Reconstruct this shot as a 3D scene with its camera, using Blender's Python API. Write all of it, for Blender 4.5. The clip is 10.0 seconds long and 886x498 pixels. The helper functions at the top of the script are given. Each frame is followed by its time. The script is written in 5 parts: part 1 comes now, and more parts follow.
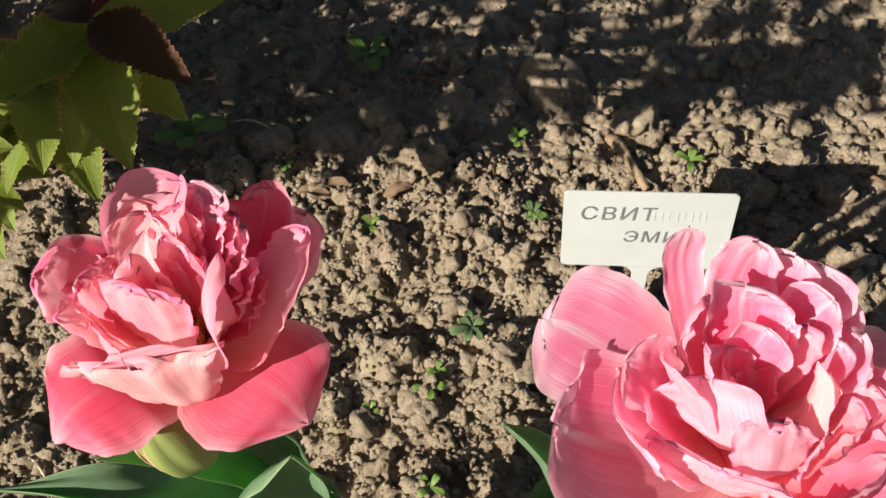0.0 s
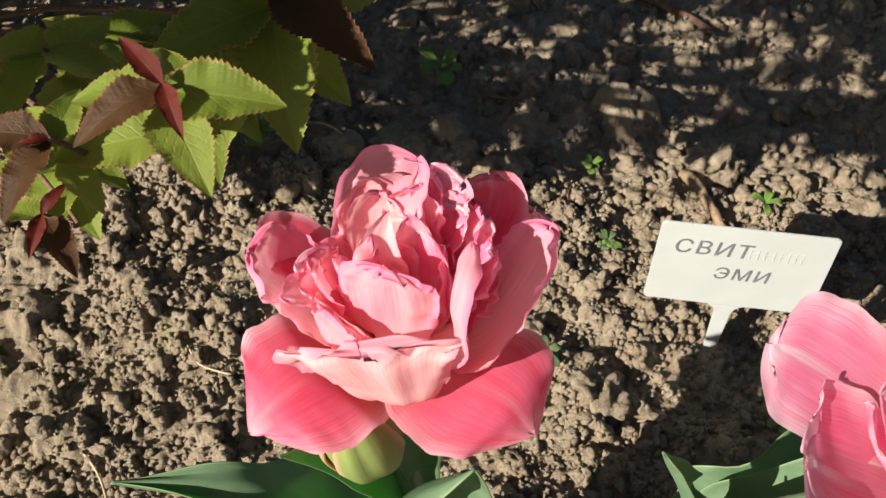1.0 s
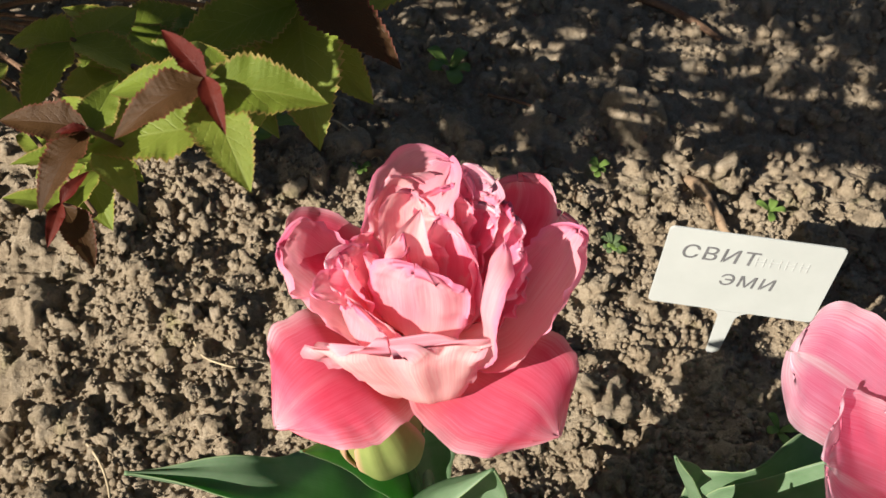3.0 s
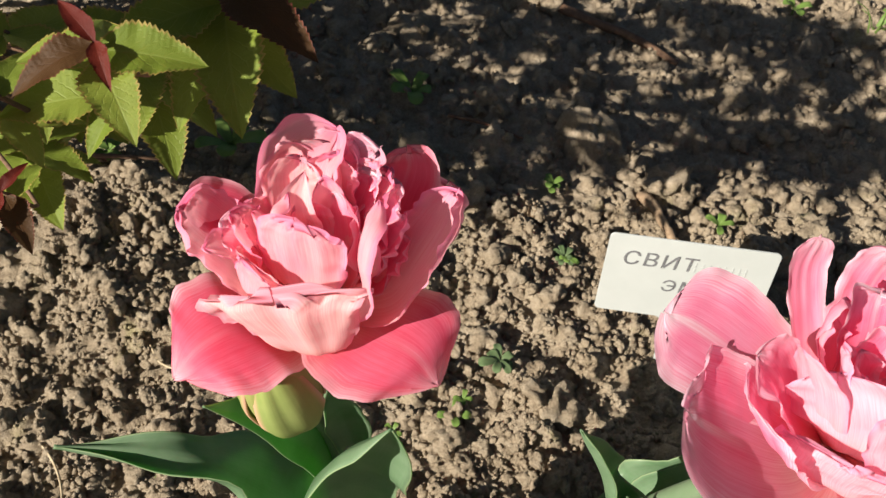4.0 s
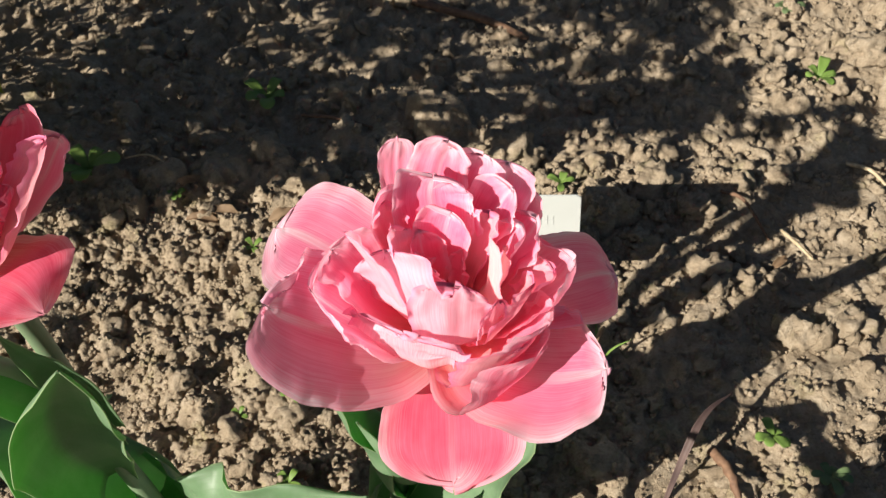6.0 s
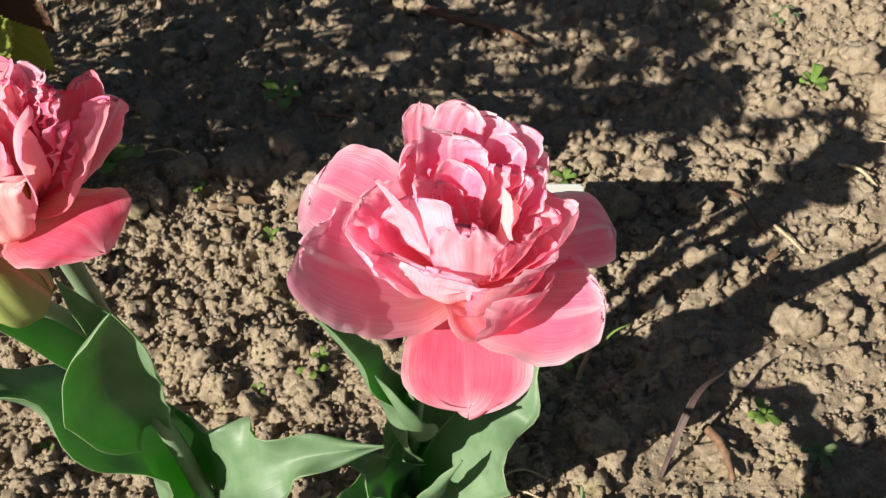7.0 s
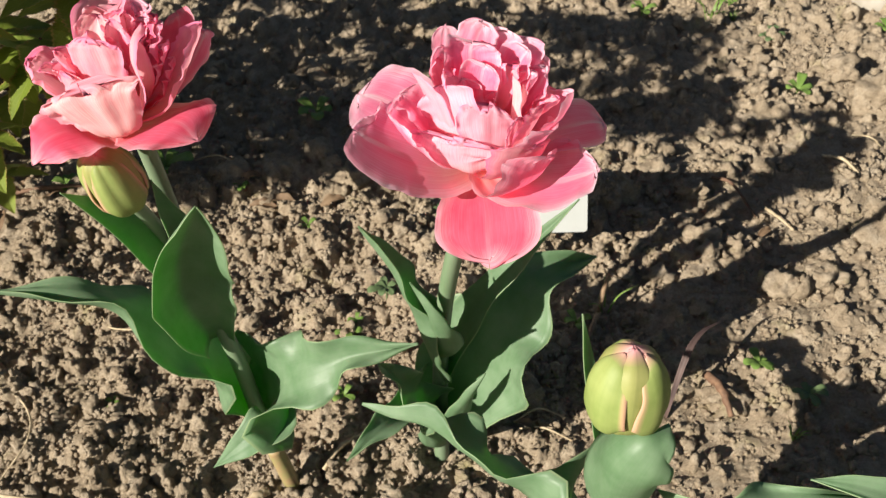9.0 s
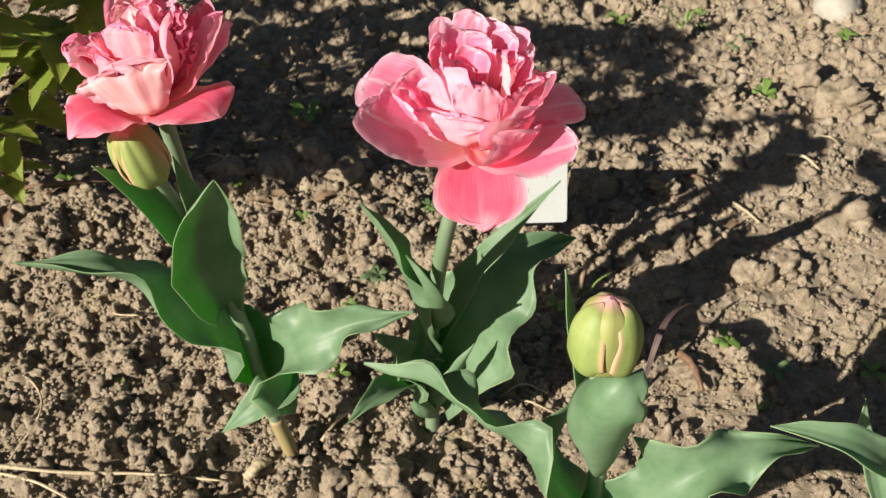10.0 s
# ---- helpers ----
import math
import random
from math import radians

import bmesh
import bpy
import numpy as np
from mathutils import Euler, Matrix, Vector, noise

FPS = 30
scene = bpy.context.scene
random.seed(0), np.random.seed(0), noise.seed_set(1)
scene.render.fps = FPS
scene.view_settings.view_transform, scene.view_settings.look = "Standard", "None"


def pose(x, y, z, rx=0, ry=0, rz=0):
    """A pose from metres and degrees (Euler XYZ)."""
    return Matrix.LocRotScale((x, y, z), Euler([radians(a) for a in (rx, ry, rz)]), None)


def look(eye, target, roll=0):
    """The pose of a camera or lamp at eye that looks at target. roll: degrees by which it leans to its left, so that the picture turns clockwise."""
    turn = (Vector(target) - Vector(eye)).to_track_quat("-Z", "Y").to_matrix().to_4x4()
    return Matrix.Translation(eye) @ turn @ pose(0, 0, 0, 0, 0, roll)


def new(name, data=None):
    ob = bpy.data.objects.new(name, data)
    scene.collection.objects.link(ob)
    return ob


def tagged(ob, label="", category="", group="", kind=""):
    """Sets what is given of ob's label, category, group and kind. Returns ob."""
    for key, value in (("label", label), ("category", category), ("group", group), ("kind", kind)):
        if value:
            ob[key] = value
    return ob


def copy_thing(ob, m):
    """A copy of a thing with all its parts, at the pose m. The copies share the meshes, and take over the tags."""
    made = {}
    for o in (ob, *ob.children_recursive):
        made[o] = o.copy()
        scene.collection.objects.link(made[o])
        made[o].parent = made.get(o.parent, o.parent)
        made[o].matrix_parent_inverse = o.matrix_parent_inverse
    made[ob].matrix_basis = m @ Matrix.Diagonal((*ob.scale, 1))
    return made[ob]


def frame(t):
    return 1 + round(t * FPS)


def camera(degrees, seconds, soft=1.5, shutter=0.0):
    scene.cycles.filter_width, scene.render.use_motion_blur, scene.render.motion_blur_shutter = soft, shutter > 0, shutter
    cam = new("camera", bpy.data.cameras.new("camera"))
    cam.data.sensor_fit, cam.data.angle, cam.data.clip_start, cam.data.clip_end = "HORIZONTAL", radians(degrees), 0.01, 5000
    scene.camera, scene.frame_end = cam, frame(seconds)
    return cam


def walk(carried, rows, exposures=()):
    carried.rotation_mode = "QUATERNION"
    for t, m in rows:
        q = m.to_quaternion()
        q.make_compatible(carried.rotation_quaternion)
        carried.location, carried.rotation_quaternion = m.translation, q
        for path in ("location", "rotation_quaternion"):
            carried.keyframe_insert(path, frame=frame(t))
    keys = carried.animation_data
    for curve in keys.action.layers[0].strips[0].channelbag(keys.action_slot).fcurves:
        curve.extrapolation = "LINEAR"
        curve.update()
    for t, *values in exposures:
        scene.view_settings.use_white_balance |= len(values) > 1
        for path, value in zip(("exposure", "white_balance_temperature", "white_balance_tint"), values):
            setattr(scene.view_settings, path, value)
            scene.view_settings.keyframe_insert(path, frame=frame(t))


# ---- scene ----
cam = camera(51.6, 10.0, soft=1.3)
PATH = [
    (0, (0.07, 0.033, 0.546), (0.03, 1.19, -1.085), -2.4),
    (0.3, (0.039, 0.035, 0.542), (0.029, 1.22, -1.068), 0.7),
    (0.5, (0.025, 0.035, 0.54), (0.029, 1.228, -1.065), 2.6),
    (1, (-0.003, 0.035, 0.526), (0.017, 1.245, -1.065), 4.8),
    (1.5, (-0.017, 0.033, 0.519), (0.018, 1.242, -1.075), 6.5),
    (2, (-0.015, 0.035, 0.52), (0.018, 1.241, -1.075), 6.8),
    (3.5, (-0.009, 0.031, 0.529), (0.029, 1.247, -1.058), 7.0),
    (4, (0.02, 0.007, 0.53), (0.054, 1.288, -1.006), 6.7),
    (4.5, (0.074, -0.015, 0.554), (0.154, 1.289, -0.96), 6.0),
    (5, (0.136, -0.016, 0.552), (0.21, 1.298, -0.954), 2.5),
    (5.2, (0.148, -0.021, 0.543), (0.202, 1.293, -0.964), 0.8),
    (6.5, (0.149, -0.045, 0.53), (0.149, 1.288, -0.962), -2.1),
    (7, (0.143, -0.073, 0.541), (0.142, 1.279, -0.933), -1.5),
    (7.5, (0.151, -0.092, 0.548), (0.147, 1.266, -0.921), -1.4),
    (8, (0.153, -0.111, 0.544), (0.127, 1.291, -0.882), -2.8),
    (8.5, (0.146, -0.132, 0.533), (0.111, 1.3, -0.863), -3.4),
    (9, (0.137, -0.184, 0.539), (0.104, 1.288, -0.815), -3.4),
    (9.5, (0.128, -0.233, 0.539), (0.115, 1.255, -0.797), -2.9),
    (10, (0.127, -0.235, 0.551), (0.145, 1.264, -0.773), -2.2),
]
# the camera meters a little brighter over the open bloom
EXPOSURE = [(0, 0.94), (4.5, 0.93), (6.5, 1.03), (8.0, 1.03), (9.5, 0.97), (10, 0.97)]
cam.data.dof.use_dof, cam.data.dof.focus_distance, cam.data.dof.aperture_fstop = True, 0.35, 40.0
walk(cam, [(t, look(eye, target, roll)) for t, eye, target, roll in PATH], EXPOSURE)

# ---- daylight: low clear sun from behind the camera's left shoulder ----
SUN_DIR = Vector((-1.45, -1.04, 1.0)).normalized()
ELEV = math.asin(SUN_DIR.z)
world = bpy.data.worlds.new("clear_sky")
scene.world = world
world.use_nodes = True
sky = world.node_tree.nodes.new("ShaderNodeTexSky")
sky.sky_type, sky.sun_disc = "NISHITA", False
sky.sun_elevation, sky.sun_rotation = ELEV, math.atan2(SUN_DIR.x, SUN_DIR.y)
world.node_tree.links.new(sky.outputs["Color"], world.node_tree.nodes["Background"].inputs["Color"])
world.node_tree.nodes["Background"].inputs["Strength"].default_value = 0.025
sun = new("sun", bpy.data.lights.new("sun", "SUN"))
sun.data.energy, sun.data.angle, sun.data.color = 5.0, radians(0.45), (1.0, 0.93, 0.82)
sun.rotation_euler = SUN_DIR.to_track_quat("Z", "Y").to_euler()


# ---- materials ----
class Nodes:
    """Short hand for a node material."""

    def __init__(self, name):
        self.mat = bpy.data.materials.new(name)
        self.mat.use_nodes = True
        self.tree = self.mat.node_tree
        self.bsdf = self.tree.nodes["Principled BSDF"]
        self.out = self.tree.nodes["Material Output"]

    def add(self, kind, **sets):
        n = self.tree.nodes.new(kind)
        for k, v in sets.items():
            n.inputs[k].default_value = v
        return n

    def link(self, a, b):
        self.tree.links.new(a, b)

    def coords(self, which="Object"):
        return self.add("ShaderNodeTexCoord").outputs[which]

    def scaled(self, vec, s):
        n = self.add("ShaderNodeMapping")
        n.inputs["Scale"].default_value = s
        self.link(vec, n.inputs["Vector"])
        return n.outputs["Vector"]

    def noise(self, vec, scale, detail=3.0, rough=0.55):
        n = self.add("ShaderNodeTexNoise", Scale=scale, Detail=detail, Roughness=rough)
        self.link(vec, n.inputs["Vector"])
        return n.outputs["Fac"]

    def ramp(self, fac, stops):
        n = self.add("ShaderNodeValToRGB")
        e = n.color_ramp.elements
        while len(e) < len(stops):
            e.new(0.5)
        for el, (p, c) in zip(e, stops):
            el.position, el.color = p, (*c, 1) if len(c) == 3 else c
        self.link(fac, n.inputs["Fac"])
        return n.outputs["Color"]

    def mix(self, fac, a, b, mode="MIX"):
        n = self.add("ShaderNodeMix")
        n.data_type, n.blend_type = "RGBA", mode
        for sock, v in ((n.inputs[0], fac), (n.inputs[6], a), (n.inputs[7], b)):
            if hasattr(v, "links"):
                self.link(v, sock)
            else:
                sock.default_value = v if isinstance(v, float) else (*v, 1)
        return n.outputs[2]

    def maths(self, op, a, b=0.0):
        n = self.add("ShaderNodeMath")
        n.operation = op
        for sock, v in zip(n.inputs, (a, b)):
            if hasattr(v, "links"):
                self.link(v, sock)
            else:
                sock.default_value = v
        return n.outputs[0]

    def bump(self, height, strength, distance):
        n = self.add("ShaderNodeBump", Strength=strength, Distance=distance)
        self.link(height, n.inputs["Height"])
        self.link(n.outputs["Normal"], self.bsdf.inputs["Normal"])
        return n.outputs["Normal"]

    def colour(self, c, rough=0.6):
        if hasattr(c, "links"):
            self.link(c, self.bsdf.inputs["Base Color"])
        else:
            self.bsdf.inputs["Base Color"].default_value = (*c, 1)
        self.bsdf.inputs["Roughness"].default_value = rough

    def thin(self, c, amount, depth=0.8):
        """Lets part of the light through, as a leaf or petal does."""
        tr = self.add("ShaderNodeBsdfTranslucent")
        pale = self.add("ShaderNodeGamma", Gamma=depth)
        self.link(c, pale.inputs["Color"])
        self.link(pale.outputs[0], tr.inputs["Color"])
        m = self.add("ShaderNodeMixShader", Fac=amount)
        self.link(self.bsdf.outputs[0], m.inputs[1])
        self.link(tr.outputs[0], m.inputs[2])
        self.link(m.outputs[0], self.out.inputs["Surface"])


def soil_material():
    n = Nodes("dry_clay_soil")
    co = n.coords()
    big = n.noise(co, 9, 3)
    mid = n.noise(co, 70, 4, 0.6)
    fine = n.noise(co, 430, 5, 0.72)
    c = n.ramp(mid, [(0.28, (0.262, 0.207, 0.145)), (0.5, (0.378, 0.307, 0.222)), (0.72, (0.475, 0.403, 0.312))])
    c = n.mix(n.maths("MULTIPLY", big, 0.45), c, (0.335, 0.260, 0.172))
    speck = n.ramp(fine, [(0.3, (0.62, 0.58, 0.52)), (0.55, (1, 1, 1)), (0.75, (1.15, 1.12, 1.08))])
    c = n.mix(0.8, c, speck, "MULTIPLY")
    moss = n.ramp(n.noise(co, 24, 4, 0.65), [(0.60, (0, 0, 0)), (0.74, (1, 1, 1))])
    c = n.mix(n.maths("MULTIPLY", moss, 0.35), c, (0.30, 0.30, 0.10))
    n.colour(c, 0.95)
    n.bsdf.inputs["Specular IOR Level"].default_value = 0.15
    h = n.maths("ADD", n.maths("MULTIPLY", mid, 1.2), fine)
    h = n.maths("ADD", h, n.maths("MULTIPLY", n.noise(co, 1400, 2), 0.4))
    n.bump(h, 1.0, 0.0027)
    return n.mat


def petal_material(name, base, body, edge, flush, inner=0.30, midrib=0.4, pale_from=0.12, pale=0.9):
    """u runs across the petal, v from its base to its tip. The colour pales towards the margins along fine veins."""
    n = Nodes(name)
    uv = n.coords("UV")
    sep = n.add("ShaderNodeSeparateXYZ")
    n.link(uv, sep.inputs[0])
    rnd = n.add("ShaderNodeObjectInfo").outputs["Random"]
    across, along = sep.outputs[0], sep.outputs[1]
    off = n.add("ShaderNodeVectorMath")
    n.link(uv, off.inputs[0])
    comb = n.add("ShaderNodeCombineXYZ")
    n.link(n.maths("MULTIPLY", rnd, 37.0), comb.inputs[0])
    n.link(comb.outputs[0], off.inputs[1])
    vec = off.outputs[0]
    streak = n.noise(n.scaled(vec, (46, 1.0, 1)), 1.0, 5, 0.65)
    hair = n.noise(n.scaled(vec, (120, 2.4, 1)), 1.0, 4, 0.65)
    cloud = n.noise(n.scaled(vec, (3.2, 2.4, 1)), 1.0, 3)
    side = n.maths("ABSOLUTE", n.maths("SUBTRACT", n.maths("MULTIPLY", across, 2.0), 1.0))
    c = n.mix(n.ramp(n.maths("ADD", along, n.maths("MULTIPLY", streak, 0.16)), [(0.16, (0, 0, 0)), (0.52, (1, 1, 1))]), base, body)
    c = n.mix(n.maths("MULTIPLY", n.ramp(cloud, [(0.4, (0, 0, 0)), (0.66, (1, 1, 1))]), 0.65), c, flush)
    margin = n.maths("MAXIMUM", n.maths("POWER", side, 3.0), n.maths("POWER", along, 6.0))
    veined = n.maths("MULTIPLY", n.maths("SUBTRACT", n.maths("ADD", n.maths("MULTIPLY", streak, 0.4), hair), 0.7), 0.55)
    rim = n.ramp(n.maths("ADD", margin, veined), [(pale_from, (0, 0, 0)), (1.0, (1, 1, 1))])
    c = n.mix(n.maths("MULTIPLY", rim, n.ramp(cloud, [(0.3, (pale,) * 3), (0.65, (pale * 0.6,) * 3)])), c, edge)
    flame = n.maths("MULTIPLY", n.ramp(n.maths("ADD", side, n.maths("MULTIPLY", n.maths("SUBTRACT", streak, 0.5), 0.3)), [(0.02, (1, 1, 1)), (0.10, (0, 0, 0))]), n.ramp(along, [(0.35, (0, 0, 0)), (0.8, (1, 1, 1))]))
    c = n.mix(n.maths("MULTIPLY", n.maths("MULTIPLY", flame, cloud), midrib), c, edge)
    c = n.mix(0.15, c, n.ramp(streak, [(0.3, (0.95, 0.62, 0.68)), (0.5, (1, 1, 1)), (0.72, (1.04, 1.30, 1.26))]), "MULTIPLY")
    c = n.mix(0.55, c, n.ramp(hair, [(0.36, (0.92, 0.58, 0.66)), (0.62, (1.03, 1.22, 1.19))]), "MULTIPLY")
    n.colour(c, 0.55)
    n.bsdf.inputs["Specular IOR Level"].default_value = 0.2
    n.bump(hair, 0.15, 0.0003)
    n.thin(c, inner, 1.1)
    return n.mat


def leaf_material(name, face, pale, through_light, veins=60, gloss=0.42, amount=0.34, edge_tint=None, edge_from=0.93, tip_tint=None):
    n = Nodes(name)
    uv = n.coords("UV")
    sep = n.add("ShaderNodeSeparateXYZ")
    n.link(uv, sep.inputs[0])
    co = n.coords()
    ribs = n.noise(n.scaled(uv, (veins, 1.1, 1)), 1.0, 3, 0.5)
    cloud = n.noise(co, 42, 4, 0.6)
    side = n.maths("ABSOLUTE", n.maths("SUBTRACT", n.maths("MULTIPLY", sep.outputs[0], 2.0), 1.0))
    c = n.mix(n.ramp(cloud, [(0.35, (0, 0, 0)), (0.68, (1, 1, 1))]), face, pale)
    c = n.mix(0.3, c, n.ramp(ribs, [(0.3, (0.80, 0.84, 0.8)), (0.6, (1.05, 1.05, 1.05))]), "MULTIPLY")
    c = n.mix(n.ramp(side, [(edge_from, (0, 0, 0)), (0.99, (1, 1, 1))]), c, edge_tint or pale)
    if tip_tint:
        c = n.mix(n.ramp(sep.outputs[1], [(0.84, (0, 0, 0)), (1.0, (1, 1, 1))]), c, tip_tint)
    spots = n.ramp(n.noise(co, 320, 3, 0.7), [(0.66, (1, 1, 1)), (0.8, (0.75, 0.78, 0.62))])
    c = n.mix(0.6, c, spots, "MULTIPLY")
    n.colour(c, gloss)
    n.bsdf.inputs["Specular IOR Level"].default_value = 0.28
    n.bump(ribs, 0.18, 0.0006)
    n.thin(n.mix(0.8, c, through_light), amount)
    return n.mat


def veined_leaf_material(name, face, pale, rib, rim, amount=0.3):
    """A shrub leaf: net of side veins, coloured rim of teeth."""
    n = Nodes(name)
    uv = n.coords("UV")
    sep = n.add("ShaderNodeSeparateXYZ")
    n.link(uv, sep.inputs[0])
    side = n.maths("ABSOLUTE", n.maths("SUBTRACT", n.maths("MULTIPLY", sep.outputs[0], 2.0), 1.0))
    rnd = n.add("ShaderNodeObjectInfo").outputs["Random"]
    c = n.mix(rnd, face, pale)
    slant = n.maths("SUBTRACT", n.maths("MULTIPLY", sep.outputs[1], 9.0), n.maths("MULTIPLY", side, 2.6))
    wave = n.maths("ABSOLUTE", n.maths("SUBTRACT", n.maths("FRACT", slant), 0.5))
    vein = n.ramp(wave, [(0.0, (1, 1, 1)), (0.10, (0, 0, 0))])
    mid = n.ramp(side, [(0.0, (1, 1, 1)), (0.07, (0, 0, 0))])
    net = n.maths("MAXIMUM", vein, mid)
    c = n.mix(n.maths("MULTIPLY", net, 0.22), c, rib)
    c = n.mix(n.ramp(n.noise(n.coords(), 160, 4), [(0.4, (0, 0, 0)), (0.7, (0.5, 0.5, 0.5))]), c, face)
    c = n.mix(n.ramp(n.maths("ADD", side, n.maths("MULTIPLY", n.noise(n.coords(), 90, 2), 0.1)), [(0.93, (0, 0, 0)), (1.06, (1, 1, 1))]), c, rim)
    n.colour(c, 0.5)
    n.bsdf.inputs["Specular IOR Level"].default_value = 0.22
    n.bump(n.maths("SUBTRACT", n.maths("MULTIPLY", n.noise(n.coords(), 260, 3), 0.5), net), 0.3, 0.0008)
    n.thin(c, amount)
    return n.mat


def plain_material(name, a, b, scale, rough=0.7, bump=0.3, stretch=(1, 1, 1), dist=0.001):
    n = Nodes(name)
    vec = n.scaled(n.coords(), stretch)
    f = n.noise(vec, scale, 4, 0.6)
    n.colour(n.ramp(f, [(0.3, a), (0.7, b)]), rough)
    n.bump(f, bump, dist)
    return n.mat


SOIL = soil_material()
PETAL = petal_material("pink_petal", (0.95, 0.55, 0.48), (0.95, 0.34, 0.49), (0.96, 0.80, 0.86), (0.94, 0.19, 0.34), 0.52, 0.4, 0.20)
PETAL_ROSE = petal_material("rose_petal", (0.95, 0.42, 0.40), (0.95, 0.34, 0.51), (0.96, 0.82, 0.88), (0.94, 0.185, 0.35), 0.52, 1.1, 0.20)
PETAL_DEEP = petal_material("deep_pink_petal", (0.95, 0.36, 0.31), (0.94, 0.17, 0.28), (0.95, 0.62, 0.69), (0.92, 0.072, 0.16), 0.52, 0.4, 0.30)
PETAL_PALE = petal_material("pale_pink_petal", (0.94, 0.60, 0.50), (0.93, 0.43, 0.51), (0.93, 0.28, 0.50), (0.93, 0.55, 0.57), 0.50, 0.4, 0.50, 0.95)
PETAL_BLUSH = petal_material("blush_petal", (0.94, 0.60, 0.53), (0.94, 0.51, 0.61), (0.94, 0.36, 0.56), (0.94, 0.61, 0.68), 0.50, 0.4, 0.55, 0.9)
PETAL_CREAM = petal_material("cream_petal", (0.92, 0.67, 0.51), (0.94, 0.61, 0.60), (0.94, 0.40, 0.55), (0.94, 0.54, 0.56), 0.50, 0.4, 0.55, 0.9)
BUD_GREEN = leaf_material("green_tepal", (0.21, 0.275, 0.075), (0.31, 0.36, 0.12), (0.4, 0.47, 0.08), veins=16, gloss=0.55, amount=0.2, edge_tint=(0.62, 0.36, 0.24), edge_from=0.74, tip_tint=(0.66, 0.36, 0.30))
BUD_PINK = leaf_material("pink_tepal", (0.27, 0.30, 0.09), (0.36, 0.36, 0.13), (0.5, 0.4, 0.12), veins=16, gloss=0.55, amount=0.22, edge_tint=(0.70, 0.38, 0.30), edge_from=0.62, tip_tint=(0.76, 0.36, 0.38))
TULIP_LEAF = leaf_material("glaucous_leaf", (0.138, 0.232, 0.122), (0.245, 0.345, 0.215), (0.08, 0.42, 0.006), gloss=0.42, amount=0.42, edge_tint=(0.32, 0.41, 0.23), edge_from=0.962)
STEM = plain_material("tulip_stem", (0.115, 0.18, 0.09), (0.185, 0.24, 0.155), 60, 0.45, 0.15, (1, 1, 0.2))
STEM_FOOT = plain_material("tulip_stem_foot", (0.24, 0.25, 0.09), (0.32, 0.20, 0.11), 120, 0.5, 0.2)
SHRUB_LEAF = veined_leaf_material("shrub_leaf", (0.145, 0.200, 0.024), (0.235, 0.285, 0.048), (0.32, 0.36, 0.10), (0.33, 0.25, 0.07), 0.35)
SHRUB_YOUNG = veined_leaf_material("shrub_young_leaf", (0.036, 0.015, 0.007), (0.080, 0.040, 0.014), (0.10, 0.045, 0.02), (0.15, 0.045, 0.026), 0.25)
SHRUB_RED = veined_leaf_material("shrub_red_tip", (0.085, 0.009, 0.006), (0.125, 0.017, 0.009), (0.16, 0.038, 0.02), (0.13, 0.012, 0.010), 0.25)
TWIG = plain_material("brown_twig", (0.09, 0.046, 0.027), (0.20, 0.115, 0.065), 220, 0.8, 0.5)
STRAW = plain_material("dry_straw", (0.32, 0.24, 0.14), (0.50, 0.41, 0.27), 260, 0.7, 0.4)
WOOD = plain_material("weathered_wood", (0.18, 0.115, 0.065), (0.33, 0.23, 0.145), 90, 0.85, 0.6, (6, 6, 1))
WEED = leaf_material("seedling_leaf", (0.13, 0.215, 0.045), (0.21, 0.31, 0.08), (0.16, 0.42, 0.03), veins=8, gloss=0.5, amount=0.28)
WEED_DULL = leaf_material("grey_green_leaf", (0.10, 0.155, 0.065), (0.155, 0.21, 0.10), (0.16, 0.32, 0.05), veins=8, gloss=0.6, amount=0.2)
PLASTIC = plain_material("white_plastic", (0.43, 0.45, 0.435), (0.47, 0.49, 0.475), 35, 0.38, 0.05)
INK = plain_material("pen_ink", (0.10, 0.10, 0.105), (0.20, 0.20, 0.21), 400, 0.6, 0.1)
INK_FADED = plain_material("faded_pen_ink", (0.39, 0.405, 0.395), (0.44, 0.455, 0.445), 300, 0.6, 0.05)
ANTHER = plain_material("anther", (0.45, 0.28, 0.05), (0.62, 0.42, 0.12), 500, 0.7, 0.3)
DEAD_LEAF = leaf_material("dead_leaf", (0.15, 0.095, 0.055), (0.24, 0.165, 0.10), (0.3, 0.18, 0.08), veins=14, gloss=0.7, amount=0.15)
WITHERED = leaf_material("withered_blade", (0.060, 0.038, 0.036), (0.12, 0.080, 0.070), (0.16, 0.08, 0.05), veins=10, gloss=0.6, amount=0.12)
PEBBLE = plain_material("pale_pebble", (0.28, 0.25, 0.20), (0.38, 0.345, 0.29), 70, 0.7, 0.3)


# ---- mesh helpers ----
def smooth_mesh(name, verts, faces, mat, uvs=None):
    me = bpy.data.meshes.new(name)
    me.from_pydata([tuple(v) for v in verts], [], faces)
    me.polygons.foreach_set("use_smooth", [True] * len(me.polygons))
    if uvs is not None:
        idx = np.zeros(len(me.loops), dtype=np.int32)
        me.loops.foreach_get("vertex_index", idx)
        me.uv_layers.new(name="UVMap").data.foreach_set("uv", np.asarray(uvs, dtype=np.float32)[idx].ravel())
    me.materials.append(mat)
    me.update()
    return me


def thing(name, at, label, category, group="", kind=""):
    ob = new(name)
    ob.location, ob.empty_display_size = at, 0.02
    return tagged(ob, label, category, group, kind)


